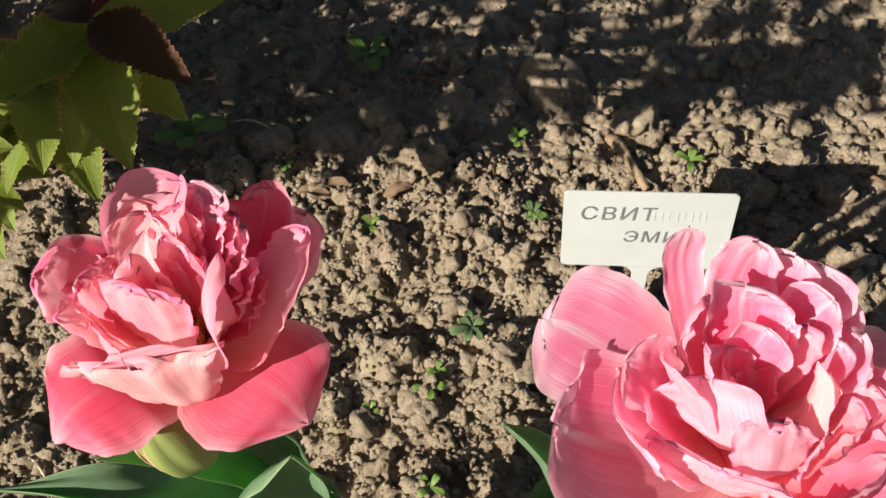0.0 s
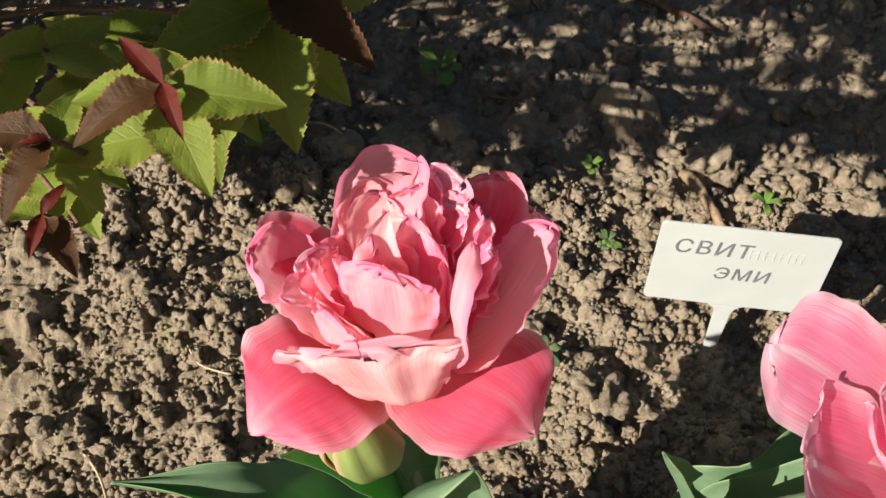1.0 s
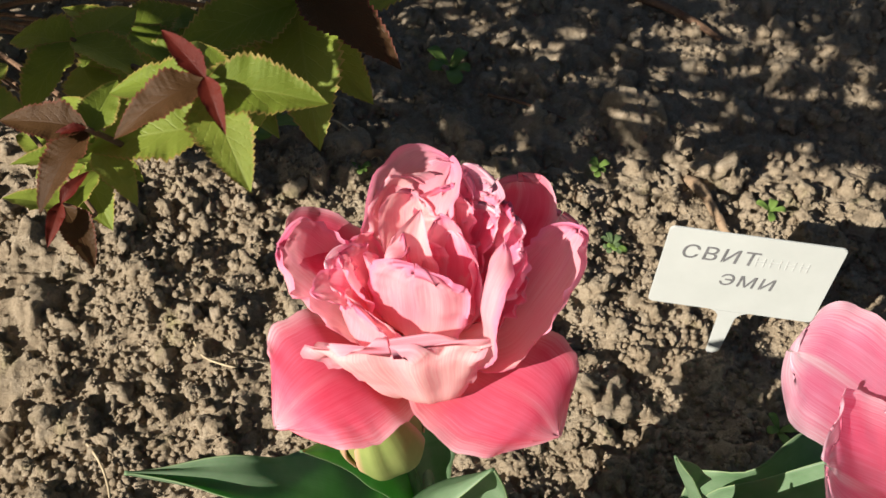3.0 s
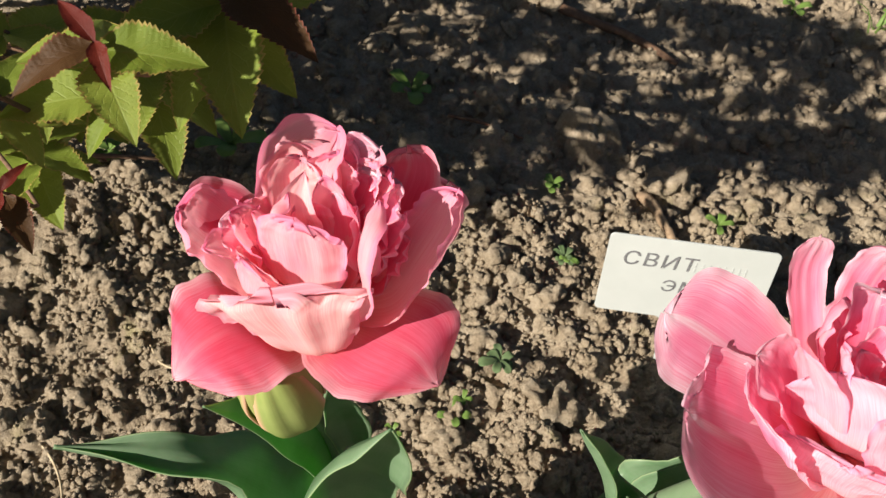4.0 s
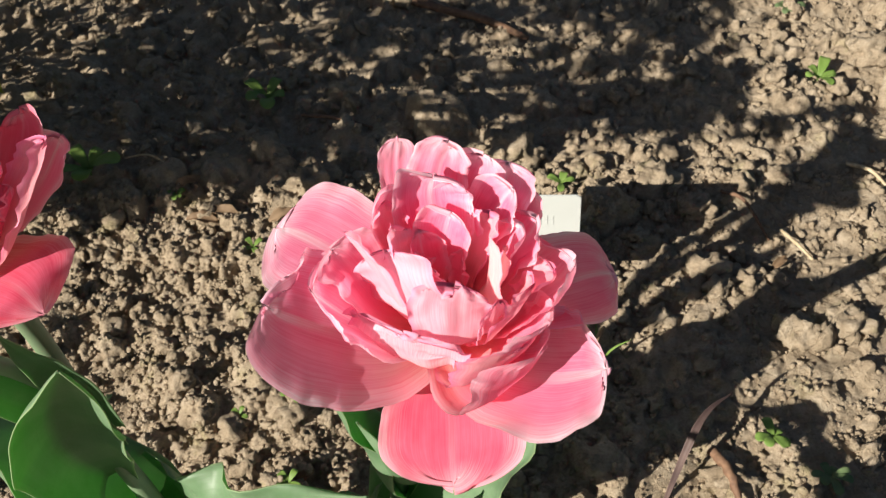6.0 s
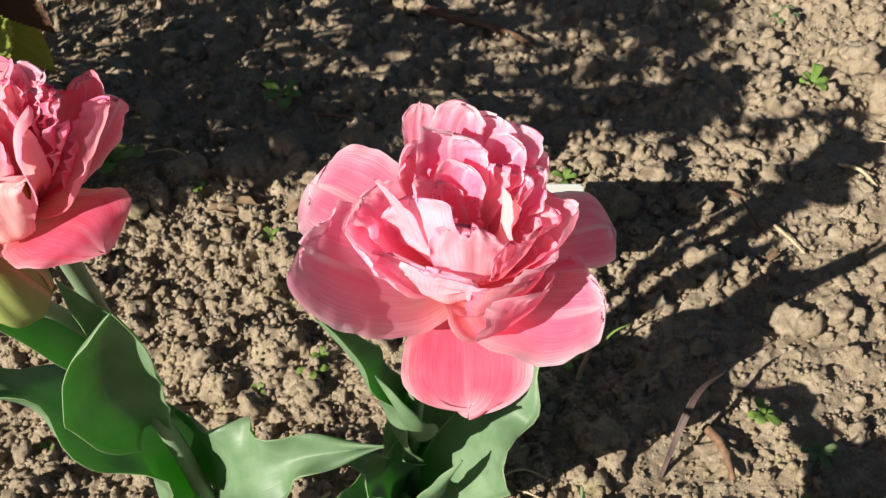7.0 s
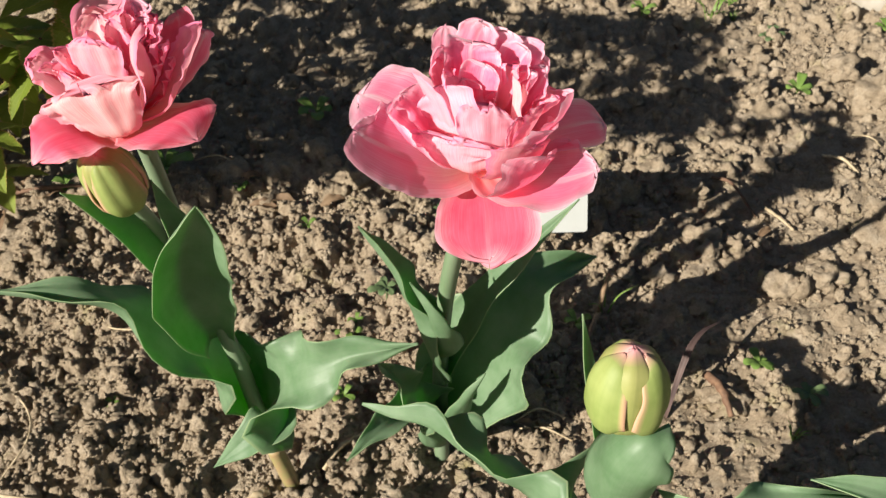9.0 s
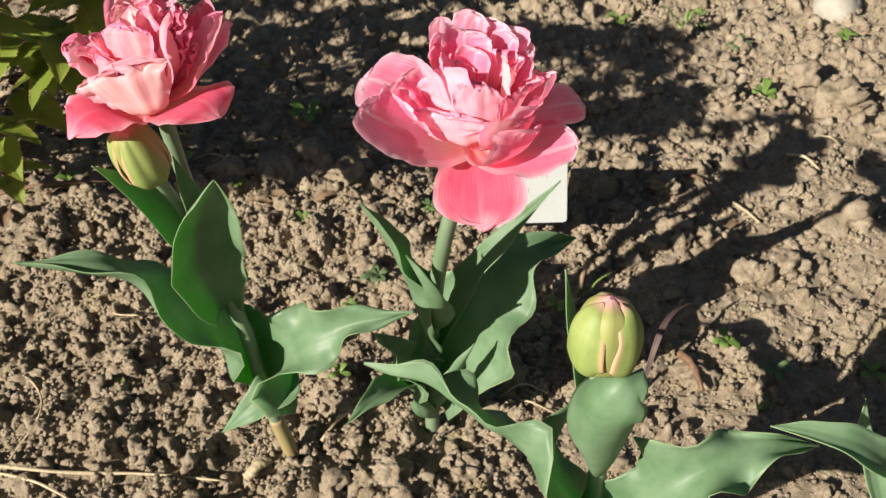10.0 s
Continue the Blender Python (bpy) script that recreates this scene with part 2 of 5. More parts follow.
def part(name, me, parent, label=""):
    """A mesh, given in world places, under a thing (an Empty) or under a part."""
    ob = new(name, me)
    ob.parent = parent
    if parent.data is None:
        ob.matrix_parent_inverse = Matrix.Translation(-parent.location)
    return tagged(ob, label)


def spline(points, us):
    """Catmull-Rom places through the points."""
    p = np.array([tuple(q) for q in points], dtype=float)
    p = np.vstack([2 * p[0] - p[1], p, 2 * p[-1] - p[-2]])
    n = len(p) - 3
    out = []
    for u in us:
        s = min(max(u, 0.0), 1.0) * n
        i = min(int(s), n - 1)
        f = s - i
        a, b, c, d = p[i:i + 4]
        out.append(0.5 * (2 * b + (c - a) * f + (2 * a - 5 * b + 4 * c - d) * f * f + (3 * b - a - 3 * c + d) * f ** 3))
    return np.array(out)


def unit(v):
    return v / np.maximum(np.linalg.norm(v, axis=-1, keepdims=True), 1e-9)


def blade(name, mat, points, half, side=None, up=None, cup=(0.4, 0.4), roll=0.0, ruffle=0.0, waves=3.0, seed=0, peak=0.55, foot=0.3,
          tip=0.5, point=2.0, twist=0.0, crease=0.02, notch=0.04, nu=26, nv=14, thick=0.0007, teeth=0, fold=0.0, frill=0.0, in_plane=0.3, flare=0.0):
    """A petal or leaf: a thin closed shell along a spine. half: its half width; cup: how the cross-section curls towards the inner face, at base and tip;
    roll: a further curl of the margins; ruffle and waves: the waviness of the margins; fold: a keel along the midrib."""
    rnd = random.Random(seed)
    s = np.linspace(0, 1, nu)
    us = 1 - (1 - s) ** 1.5
    spine = spline(points, us)
    tang = unit(np.gradient(spine, axis=0))
    if side is not None:
        sd = np.tile(np.array(side, float), (nu, 1))
        sd = unit(sd - tang * (sd * tang).sum(1, keepdims=True))
    else:
        up_v = np.tile(np.array(up, float), (nu, 1)) if np.ndim(up) == 1 else np.array(up[0], float) * (1 - us)[:, None] + np.array(up[1], float) * us[:, None]
        sd = unit(np.cross(tang, up_v))
    nrm = np.cross(sd, tang)
    if twist:
        a = radians(twist) * us[:, None]
        sd, nrm = sd * np.cos(a) + nrm * np.sin(a), nrm * np.cos(a) - sd * np.sin(a)
    vs = np.linspace(-1, 1, nv)
    rise = np.clip(us / peak, 0, 1)
    w = np.where(us < peak, foot + (1 - foot) * (rise ** flare if flare else np.sin(np.pi / 2 * rise)),
                 np.clip(1 - np.clip((us - peak) / (1 - peak), 0, 1) ** point, 0, 1) ** tip)
    if teeth:
        saw = (us * teeth) % 1.0
        w = w * (1 - 0.17 * saw * (us > 0.12))
    w = np.maximum(w, 0.02) * half
    ph = [rnd.uniform(0, 6.28) for _ in range(8)]
    verts, uvs = [], []
    fine = np.linspace(-1, 1, 61)
    for i, u in enumerate(us):
        c = cup[0] * (1 - u) + cup[1] * u
        phi = c * fine + roll * u * np.sign(fine) * np.clip((np.abs(fine) - 0.5) / 0.5, 0, 1) ** 2 + fold * np.tanh(fine * 6)
        x = np.concatenate([[0], np.cumsum((np.cos(phi[1:]) + np.cos(phi[:-1])) / 2)]) / 30
        z = np.concatenate([[0], np.cumsum((np.sin(phi[1:]) + np.sin(phi[:-1])) / 2)]) / 30
        x, z = x - x[30], z - z[30]
        for v in vs:
            xx, curl, zz = np.interp(v, fine, x), np.interp(v, fine, z), 0.0
            amp = ruffle * abs(v) ** 1.5 * min(1, u * 3) * (1 - 0.75 * u ** 3) * (1 if v > 0 else 0.85)
            k = 0 if v > 0 else 2
            zz += amp * (math.sin(6.28 * waves * u + ph[k]) + 0.5 * math.sin(6.28 * waves * 1.9 * u + ph[k + 1]))
            xx *= 1 + in_plane * amp * math.sin(6.28 * waves * 1.3 * u + ph[k])
            zz += crease * (noise.noise((v * 3.1 + seed, u * 1.4, 7.3)) + 0.07 * noise.noise((v * 8 + seed, u * 2.0, 1.3)))
            zz += ruffle * 0.6 * u ** 5 * math.sin(v * 5.0 + ph[5])
            end = min(1.0, (1 - u) * 9 + 0.1)
            if frill:
                e = max(abs(v) ** 5, u ** 9) * end
                zz += 0.5 * frill * e * (noise.noise((v * 4 + seed, u * 7, 2.2)) + 0.5 * noise.noise((v * 10, u * 17 + seed, 5.1)))
                xx *= 1 + 0.25 * frill * noise.noise((seed + (2 if v > 0 else 0), u * 13, 8.8)) * abs(v)
            along = half * 3 * u ** 4 * (notch * noise.noise((v * 2.6 + seed, 3.1, seed * 0.7)) + 0.16 * frill * noise.noise((v * 8 + seed, 1.1, seed * 0.3)))
            rise_z = curl * (w[i] * 0.8 + half * 0.2 * end) + zz * (w[i] * 0.7 + half * 0.3 * end)
            verts.append(spine[i] + sd[i] * xx * w[i] + nrm[i] * rise_z + tang[i] * along)
            uvs.append(((v + 1) / 2, u))
    g = np.array(verts).reshape(nu, nv, 3)
    if not thick:
        sheet = [(i * nv + j, i * nv + j + 1, (i + 1) * nv + j + 1, (i + 1) * nv + j) for i in range(nu - 1) for j in range(nv - 1)]
        return smooth_mesh(name, verts, sheet, mat, uvs)
    gn = unit(np.cross(np.gradient(g, axis=1), np.gradient(g, axis=0)))
    taper = (1 - 0.6 * np.abs(vs) ** 3)[None, :, None] * thick / 2
    allv = np.concatenate([(g + gn * taper).reshape(-1, 3), (g - gn * taper).reshape(-1, 3)])
    n = nu * nv
    faces = []
    for i in range(nu - 1):
        for j in range(nv - 1):
            a = i * nv + j
            faces.append((a, a + 1, a + nv + 1, a + nv))
            faces.append((n + a, n + a + nv, n + a + nv + 1, n + a + 1))
    ring = [j for j in range(nv)] + [i * nv + nv - 1 for i in range(1, nu)] + [(nu - 1) * nv + j for j in range(nv - 2, -1, -1)] + [i * nv for i in range(nu - 2, 0, -1)]
    for a, b in zip(ring, ring[1:] + ring[:1]):
        faces.append((b, a, n + a, n + b))
    return smooth_mesh(name, allv, faces, mat, uvs + uvs)


def tube(name, mat, points, radii, sides=12, steps=24, rough=0.0, seed=0):
    """A closed round stem along a spline."""
    us = np.linspace(0, 1, steps)
    sp = spline(points, us)
    rad = np.interp(us, np.linspace(0, 1, len(radii)), radii)
    tang = unit(np.gradient(sp, axis=0))
    ref = np.array((0.31, 0.9, 0.3)) if abs(tang[0][1]) < 0.8 else np.array((1.0, 0.1, 0.2))
    a = unit(np.cross(tang, ref))
    b = np.cross(tang, a)
    verts = []
    for i in range(steps):
        for k in range(sides):
            t = 2 * math.pi * k / sides
            r = rad[i] * (1 + rough * noise.noise((math.cos(t) * 1.5 + seed, math.sin(t) * 1.5, us[i] * 9)))
            verts.append(sp[i] + (a[i] * math.cos(t) + b[i] * math.sin(t)) * r)
    faces = [(i * sides + k, i * sides + (k + 1) % sides, (i + 1) * sides + (k + 1) % sides, (i + 1) * sides + k) for i in range(steps - 1) for k in range(sides)]
    faces += [tuple(range(sides))[::-1], tuple((steps - 1) * sides + k for k in range(sides))]
    uvs = [(k % sides / sides, us[i]) for i in range(steps) for k in range(sides)]
    return smooth_mesh(name, verts, faces, mat, uvs)


# ---- the bed of soil: one sheet, fine in the bed and running out to the horizon ----
def axis(lo, hi, step, far):
    core = np.arange(lo, hi, step)
    out, d, left, right = step, step, [], []
    while out < far:
        d *= 1.012 if out < 0.35 else 1.09 if out < 1.2 else 1.5
        out += d
        left.append(lo - out)
        right.append(hi + out - step)
    return np.array(left[::-1] + list(core) + right)


def value_noise(x, y, scale, seed):
    r = np.random.RandomState(seed)
    table = r.rand(256, 256)
    gx, gy = x * scale + 1000.5, y * scale + 1000.5
    ix, iy = np.floor(gx).astype(int), np.floor(gy).astype(int)
    fx, fy = gx - ix, gy - iy
    fx, fy = fx * fx * (3 - 2 * fx), fy * fy * (3 - 2 * fy)
    at = lambda a, b: table[a % 256, b % 256]
    return (at(ix, iy) * (1 - fx) + at(ix + 1, iy) * fx) * (1 - fy) + (at(ix, iy + 1) * (1 - fx) + at(ix + 1, iy + 1) * fx) * fy - 0.5


GX, GY = axis(-0.27, 0.62, 0.0017, 150), axis(0.09, 0.66, 0.0017, 150)


def build_heights():
    X, Y = np.meshgrid(GX, GY, indexing="ij")
    off = np.hypot(X - 0.2, Y - 0.45)
    fade, fine = np.exp(-np.maximum(0, off - 1.1) / 0.4), np.exp(-np.maximum(0, off - 0.85) / 0.2)
    h = (0.018 * value_noise(X, Y, 6, 1) + 0.014 * value_noise(X, Y, 17, 2)) * fade - 0.014
    floor_h = h.copy()
    WX = X + 0.0060 * value_noise(X, Y, 70, 21) + 0.0040 * value_noise(X, Y, 170, 22)
    WY = Y + 0.0060 * value_noise(X, Y, 70, 23) + 0.0040 * value_noise(X, Y, 170, 24)
    r = np.random.RandomState(5)
    for count, lo, hi in ((380, 0.013, 0.024), (3400, 0.006, 0.012), (15000, 0.0028, 0.0065)):
        for _ in range(count):
            cx, cy = r.uniform(-0.75, 1.15), r.uniform(-0.25, 1.25)
            rad = lo + (hi - lo) * r.rand() ** 1.8
            sq, ang = r.uniform(0.6, 1.0), r.uniform(0, 3.14)
            tall, lift, steep = rad * r.uniform(0.4, 1.0), rad * r.uniform(-0.1, 0.35), r.uniform(2.2, 5.0)
            tip_x, tip_y = r.uniform(-0.35, 0.35, 2)
            i0, i1 = np.searchsorted(GX, (cx - rad * 1.6, cx + rad * 1.6))
            j0, j1 = np.searchsorted(GY, (cy - rad * 1.6, cy + rad * 1.6))
            p1, p2 = r.uniform(0, 6.28, 2)
            if i1 - i0 < 2 or j1 - j0 < 2:
                continue
            dx, dy = WX[i0:i1, j0:j1] - cx, WY[i0:i1, j0:j1] - cy
            ux, uy = dx * math.cos(ang) + dy * math.sin(ang), (dy * math.cos(ang) - dx * math.sin(ang)) / sq
            th = np.arctan2(uy, ux)
            d = np.hypot(ux, uy) / (rad * (1 + 0.18 * np.sin(3 * th + p1) + 0.12 * np.sin(5 * th + p2)))
            base = floor_h[(i0 + i1) // 2, (j0 + j1) // 2] + lift
            dome = base + tall * (np.clip(1 - d ** steep, 0, 1) ** 0.6 * (1 + tip_x * ux / rad + tip_y * uy / rad) - 0.15)
            h[i0:i1, j0:j1] = np.where(d < 1, np.maximum(h[i0:i1, j0:j1], dome), h[i0:i1, j0:j1])
    trod = np.clip((X - 0.5 * Y - 0.06) / 0.16, 0, 1) * np.clip((0.60 - Y) / 0.12, 0, 1)
    h = floor_h + (h - floor_h) * (1 - 0.66 * trod)
    ridged = lambda sc, sd: 0.5 - 2 * np.abs(value_noise(X, Y, sc, sd))
    h += fine * (1 - 0.35 * trod) * (0.0040 * value_noise(X, Y, 120, 3) + 0.0022 * ridged(95, 31) + 0.0020 * value_noise(X, Y, 230, 4) + 0.0011 * ridged(210, 32) + 0.0011 * value_noise(X, Y, 420, 5))
    return h


HEIGHTS = build_heights()


def ground_z(x, y):
    i, j = np.searchsorted(GX, x), np.searchsorted(GY, y)
    return float(HEIGHTS[min(i, len(GX) - 1), min(j, len(GY) - 1)])


def build_ground():
    nx, ny = len(GX), len(GY)
    X, Y = np.meshgrid(GX, GY, indexing="ij")
    co = np.stack([X, Y, HEIGHTS], -1).reshape(-1, 3).astype(np.float32)
    a = (np.arange(nx - 1)[:, None] * ny + np.arange(ny - 1)[None, :]).ravel()
    quads = np.stack([a, a + ny, a + ny + 1, a + 1], 1).astype(np.int32)
    me = bpy.data.meshes.new("ground")
    me.vertices.add(len(co))
    me.vertices.foreach_set("co", co.ravel())
    me.loops.add(quads.size)
    me.loops.foreach_set("vertex_index", quads.ravel())
    me.polygons.add(len(quads))
    me.polygons.foreach_set("loop_start", np.arange(0, quads.size, 4, dtype=np.int32))
    me.polygons.foreach_set("use_smooth", np.ones(len(quads), dtype=bool))
    me.materials.append(SOIL)
    me.update(calc_edges=True)
    tagged(new("ground", me), "bare dry tan clay soil broken into crumbs and clods", "ground", kind="structure")


build_ground()


def lump_arrays(seed, subdiv=2, knobs=0.28):
    bm = bmesh.new()
    bmesh.ops.create_icosphere(bm, subdivisions=subdiv, radius=1.0)
    v = np.array([tuple(q.co) for q in bm.verts])
    f = np.array([[q.index for q in p.verts] for p in bm.faces])
    bm.free()
    for i, q in enumerate(v):
        k = 1 + knobs * noise.noise((q[0] * 1.1 + seed * 7.7, q[1] * 1.1, q[2] * 1.1)) + knobs * 0.8 * noise.noise((q[0] * 2.6, q[1] * 2.6 + seed * 3.1, q[2] * 2.6))
        k += knobs * 0.7 * (0.3 - abs(noise.noise((q[0] * 4 + seed, q[1] * 4, q[2] * 4)))) + knobs * 0.4 * noise.noise((q[0] * 8, q[1] * 8, q[2] * 8 + seed))
        v[i] = q * k
    return v, f


def build_crumbs():
    """The loose crumbs on the bed, past counting."""
    r = np.random.RandomState(11)
    kinds = [lump_arrays(i, 1, 0.6) for i in range(12)]
    mids = [lump_arrays(20 + i, 3, 0.75) for i in range(12)]
    big = [lump_arrays(40 + i, 3, 0.62) for i in range(10)]
    verts, faces, off = [], [], 0
    for pool, count, lo, hi, near in ((big, 900, 0.004, 0.010, 0), (mids, 1700, 0.0030, 0.0075, 1), (kinds, 9000, 0.0012, 0.0040, 0), (kinds, 17000, 0.0010, 0.0030, 1)):
        for _ in range(count):
            x, y = (r.uniform(-0.26, 0.56), r.uniform(0.09, 0.52)) if near else (r.uniform(-0.42, 0.80), r.uniform(0.05, 1.0))
            rad = lo + (hi - lo) * r.rand() ** 2
            if x - 0.5 * y > 0.12 and y < 0.5 and r.rand() < 0.6:
                continue
            v, f = pool[r.randint(len(pool))]
            m = np.array(Euler(r.uniform(0, 6.28, 3)).to_matrix())
            p = (v * r.uniform(0.7, 1.1, 3)) @ m.T * rad
            verts.append(p + (x, y, ground_z(x, y) + rad * (0.0 if pool is mids else 0.25)))
            faces.append(f + off)
            off += len(v)
    me = smooth_mesh("soil_crumbs", np.concatenate(verts), np.concatenate(faces).tolist(), SOIL)
    tagged(new("soil_crumbs", me), "loose crumbs of dry tan clay on the bed", "soil crumbs", kind="stuff")


build_crumbs()


# ---- tulips ----
def bloom_petal(head, centre, places, half, mat=None, seed=0, face=None, tilt=0, name="petal", label="", **kw):
    """A petal along a spine of places, in millimetres from the flower's base; its inner face
    looks up and towards the axis, or away from the bearing that face gives in degrees; tilt rolls it about its spine."""
    pts = [np.array(centre) + np.array(p) / 1000 for p in places]
    foot, top = (np.array((p[0], p[1], 0.0)) for p in (places[0], places[-1]))
    out = unit(unit(top - foot) + unit(top)) if face is None else np.array((math.cos(radians(face)), math.sin(radians(face)), 0.0))
    sets = dict(nu=38, nv=25, thick=0.0, frill=0.22, crease=0.05)
    sets.update(kw)
    me = blade(name, mat or PETAL, pts, half / 1000, side=np.array((out[1], -out[0], math.tan(radians(tilt)))), seed=seed, **sets)
    return part(name, me, head, label)


def head_core(tulip, centre, size, label):
    v, f = lump_arrays(3, 2, 0.05)
    v = v * np.array((size, size, size * 1.1)) + np.array(centre) + np.array((0, 0, size * 0.4))
    return part("flower", smooth_mesh("flower", v, f.tolist(), BUD_GREEN), tulip, label)


def stamens(head, centre, count, seed):
    rnd = random.Random(seed)
    c = np.array(centre)
    for k in range(count):
        a = 6.28 * k / count + rnd.uniform(-0.3, 0.3)
        out = np.array((math.cos(a), math.sin(a), 0))
        foot, top = c + out * 0.003 + (0, 0, 0.006), c + out * rnd.uniform(0.004, 0.007) + (0, 0, rnd.uniform(0.014, 0.020))
        st = part("stamen", tube("stamen", ANTHER, [foot, (foot + top) / 2 + out * 0.001, top - (0, 0, 0.008), top], (0.0007, 0.0007, 0.0016, 0.0012), 8, 10), head)


def bud(tulip, foot, top, width, seed, label, spin):
    """A closed, blunt bud: three outer tepals folded over three inner ones; spin: the bearing of the gap between two of them."""
    foot, top = np.array(foot), np.array(top)
    axis_v = top - foot
    tall = np.linalg.norm(axis_v)
    turn = Vector((0, 0, 1)).rotation_difference(Vector(axis_v)).to_matrix()
    v, f = lump_arrays(seed, 2, 0.03)
    core = np.array([tuple(turn @ Vector(q * np.array((width * 0.40, width * 0.40, tall * 0.44)))) for q in v]) + (foot + top) / 2
    body = part("bud", smooth_mesh("bud", core, f.tolist(), BUD_GREEN), tulip, label)
    rnd = random.Random(seed)
    for k in range(6):
        outer = k < 3
        a = radians(spin + 120 * (k % 3) + (60 if outer else 0) + rnd.uniform(-8, 8))
        out = turn @ Vector((math.cos(a), math.sin(a), 0))
        side = turn @ Vector((-math.sin(a), math.cos(a), 0))
        up_v = turn @ Vector((0, 0, 1))
        rw = width / 2 * (1.0 if outer else 0.85)
        prof = ((0.12, 0.0), (0.84, 0.09), (1.04, 0.36), (0.99, 0.68), (0.70, 0.92), (0.30 if outer else 0.06, (0.97 if outer else 1.02) + rnd.uniform(0, 0.04)))
        pts = [foot + np.array(out) * rw * r + np.array(up_v) * tall * z for r, z in prof]
        me = blade("tepal", BUD_GREEN if outer else BUD_PINK, pts, width * (0.50 if outer else 0.44), side=-np.array(side), seed=seed + k, cup=(1.05, 1.10), ruffle=0.03, waves=2, peak=0.34 if outer else 0.5, foot=0.6,
                   tip=0.62, point=1.7 if outer else 2.6, crease=0.09, notch=0.03, nu=26, nv=17, thick=0.0016, roll=-0.25)
        part("tepal", me, body)
    return body


def leaf(tulip, points, half, up, seed, label="", mat=None, **kw):
    sets = dict(cup=(1.0, 0.35), ruffle=0.40, waves=2.4, peak=0.36, foot=0.55, tip=1.0, point=1.2, in_plane=0.75, crease=0.05, notch=0.0, nu=34, nv=15, thick=0.0011)
    sets.update(kw)
    return part("leaf", blade("leaf", mat or TULIP_LEAF, points, half, up=up, seed=seed, **sets), tulip, label)


def tulip_rosy():
    """The upright, half-open bloom with a bud on the same stem."""
    base = (0.017, 0.173, ground_z(0.017, 0.173) - 0.004)
    t = thing("tulip", base, "pink double tulip with half-open ruffled bloom and green bud", "tulip", "tulips in the bed")
    part("stem", tube("stem", STEM, [base, (0.008, 0.175, 0.05), (0.004, 0.174, 0.122), (-0.002, 0.176, 0.165), (-0.012, 0.186, 0.235), (-0.012, 0.176, 0.30)], (0.0052, 0.005, 0.0048, 0.0045, 0.0042, 0.0045), 14, 34), t)
    part("stem_foot", tube("stem_foot", STEM_FOOT, [base, (0.0125, 0.174, 0.02), (0.0095, 0.1748, 0.038)], (0.0057, 0.0055, 0.0053), 14, 10), t, "yellowish, reddened foot of the stem")
    part("side_stem", tube("side_stem", STEM, [(-0.001, 0.176, 0.152), (-0.010, 0.180, 0.20), (-0.016, 0.170, 0.238), (-0.0182, 0.1555, 0.268)], (0.004, 0.0036, 0.0034, 0.0036), 12, 20), t, "thin bluish stalk of the bud")
    bud(t, (-0.0180, 0.1555, 0.2645), (-0.0250, 0.1525, 0.298), 0.0250, 21, "closed yellow-green bud", -118)
    # leaves
    leaf(t, [(0.002, 0.186, 0.060), (-0.014, 0.182, 0.112), (-0.034, 0.175, 0.150), (-0.062, 0.170, 0.187), (-0.114, 0.163, 0.204)], 0.036, ((1.0, 0.0, 0.25), (0.72, 0.15, 0.60)), 31,
         "long wavy blade", ruffle=0.34, waves=2.6, peak=0.40, cup=(0.6, 0.6), foot=0.40, point=0.80)
    leaf(t, [(0.008, 0.184, 0.064), (0.023, 0.172, 0.104), (0.042, 0.155, 0.134), (0.076, 0.151, 0.153), (0.113, 0.150, 0.162)], 0.035, ((-0.30, -0.55, 0.75), (0.0, -0.55, 0.85)), 32,
         "broad wavy blade", ruffle=0.42, waves=2.8, peak=0.34, foot=0.50, cup=(0.8, 0.5), point=0.80)
    leaf(t, [(0.010, 0.172, 0.052), (0.026, 0.160, 0.086), (0.020, 0.147, 0.099), (0.004, 0.140, 0.090), (-0.016, 0.136, 0.074)], 0.016, ((-0.75, -0.35, 0.55), (0.15, -0.55, 0.85)), 33,
         "small curled blade", peak=0.45, cup=(0.7, 0.3), ruffle=0.10)
    leaf(t, [(-0.006, 0.172, 0.150), (-0.008, 0.163, 0.184), (-0.006, 0.160, 0.211), (0.003, 0.157, 0.238), (0.014, 0.150, 0.266)], 0.028, ((0.50, -0.80, 0.25), (0.40, -0.75, 0.45)), 34,
         "boat-shaped upper blade", ruffle=0.10, peak=0.46, cup=(1.3, 0.9), foot=0.45, fold=0.12, point=2.1, tip=0.8)
    leaf(t, [(-0.003, 0.178, 0.160), (-0.016, 0.176, 0.205), (-0.030, 0.160, 0.252), (-0.042, 0.142, 0.284)], 0.013, ((0.6, -0.6, 0.4), (0.3, -0.6, 0.7)), 35, peak=0.4, ruffle=0.06)
    leaf(t, [(0.001, 0.182, 0.175), (-0.004, 0.178, 0.215), (-0.006, 0.168, 0.248), (-0.007, 0.160, 0.275)], 0.009, (0.3, -0.9, 0.3), 36, peak=0.4, ruffle=0.08)
    # bloom
    c = (-0.012, 0.173, 0.300)
    h = head_core(t, c, 0.006, "half-open ruffled pink bloom")
    # hanging outer petals
    bloom_petal(h, c, [(-3, -3, 0), (-12, -11, 3), (-22, -20, 10), (-30, -28, 10), (-36, -33, 2)], 23, PETAL_DEEP, seed=2, cup=(0.35, -0.45), ruffle=0.05, peak=0.5, foot=0.42, tip=0.72, notch=0.10, frill=0.12, crease=0.008)
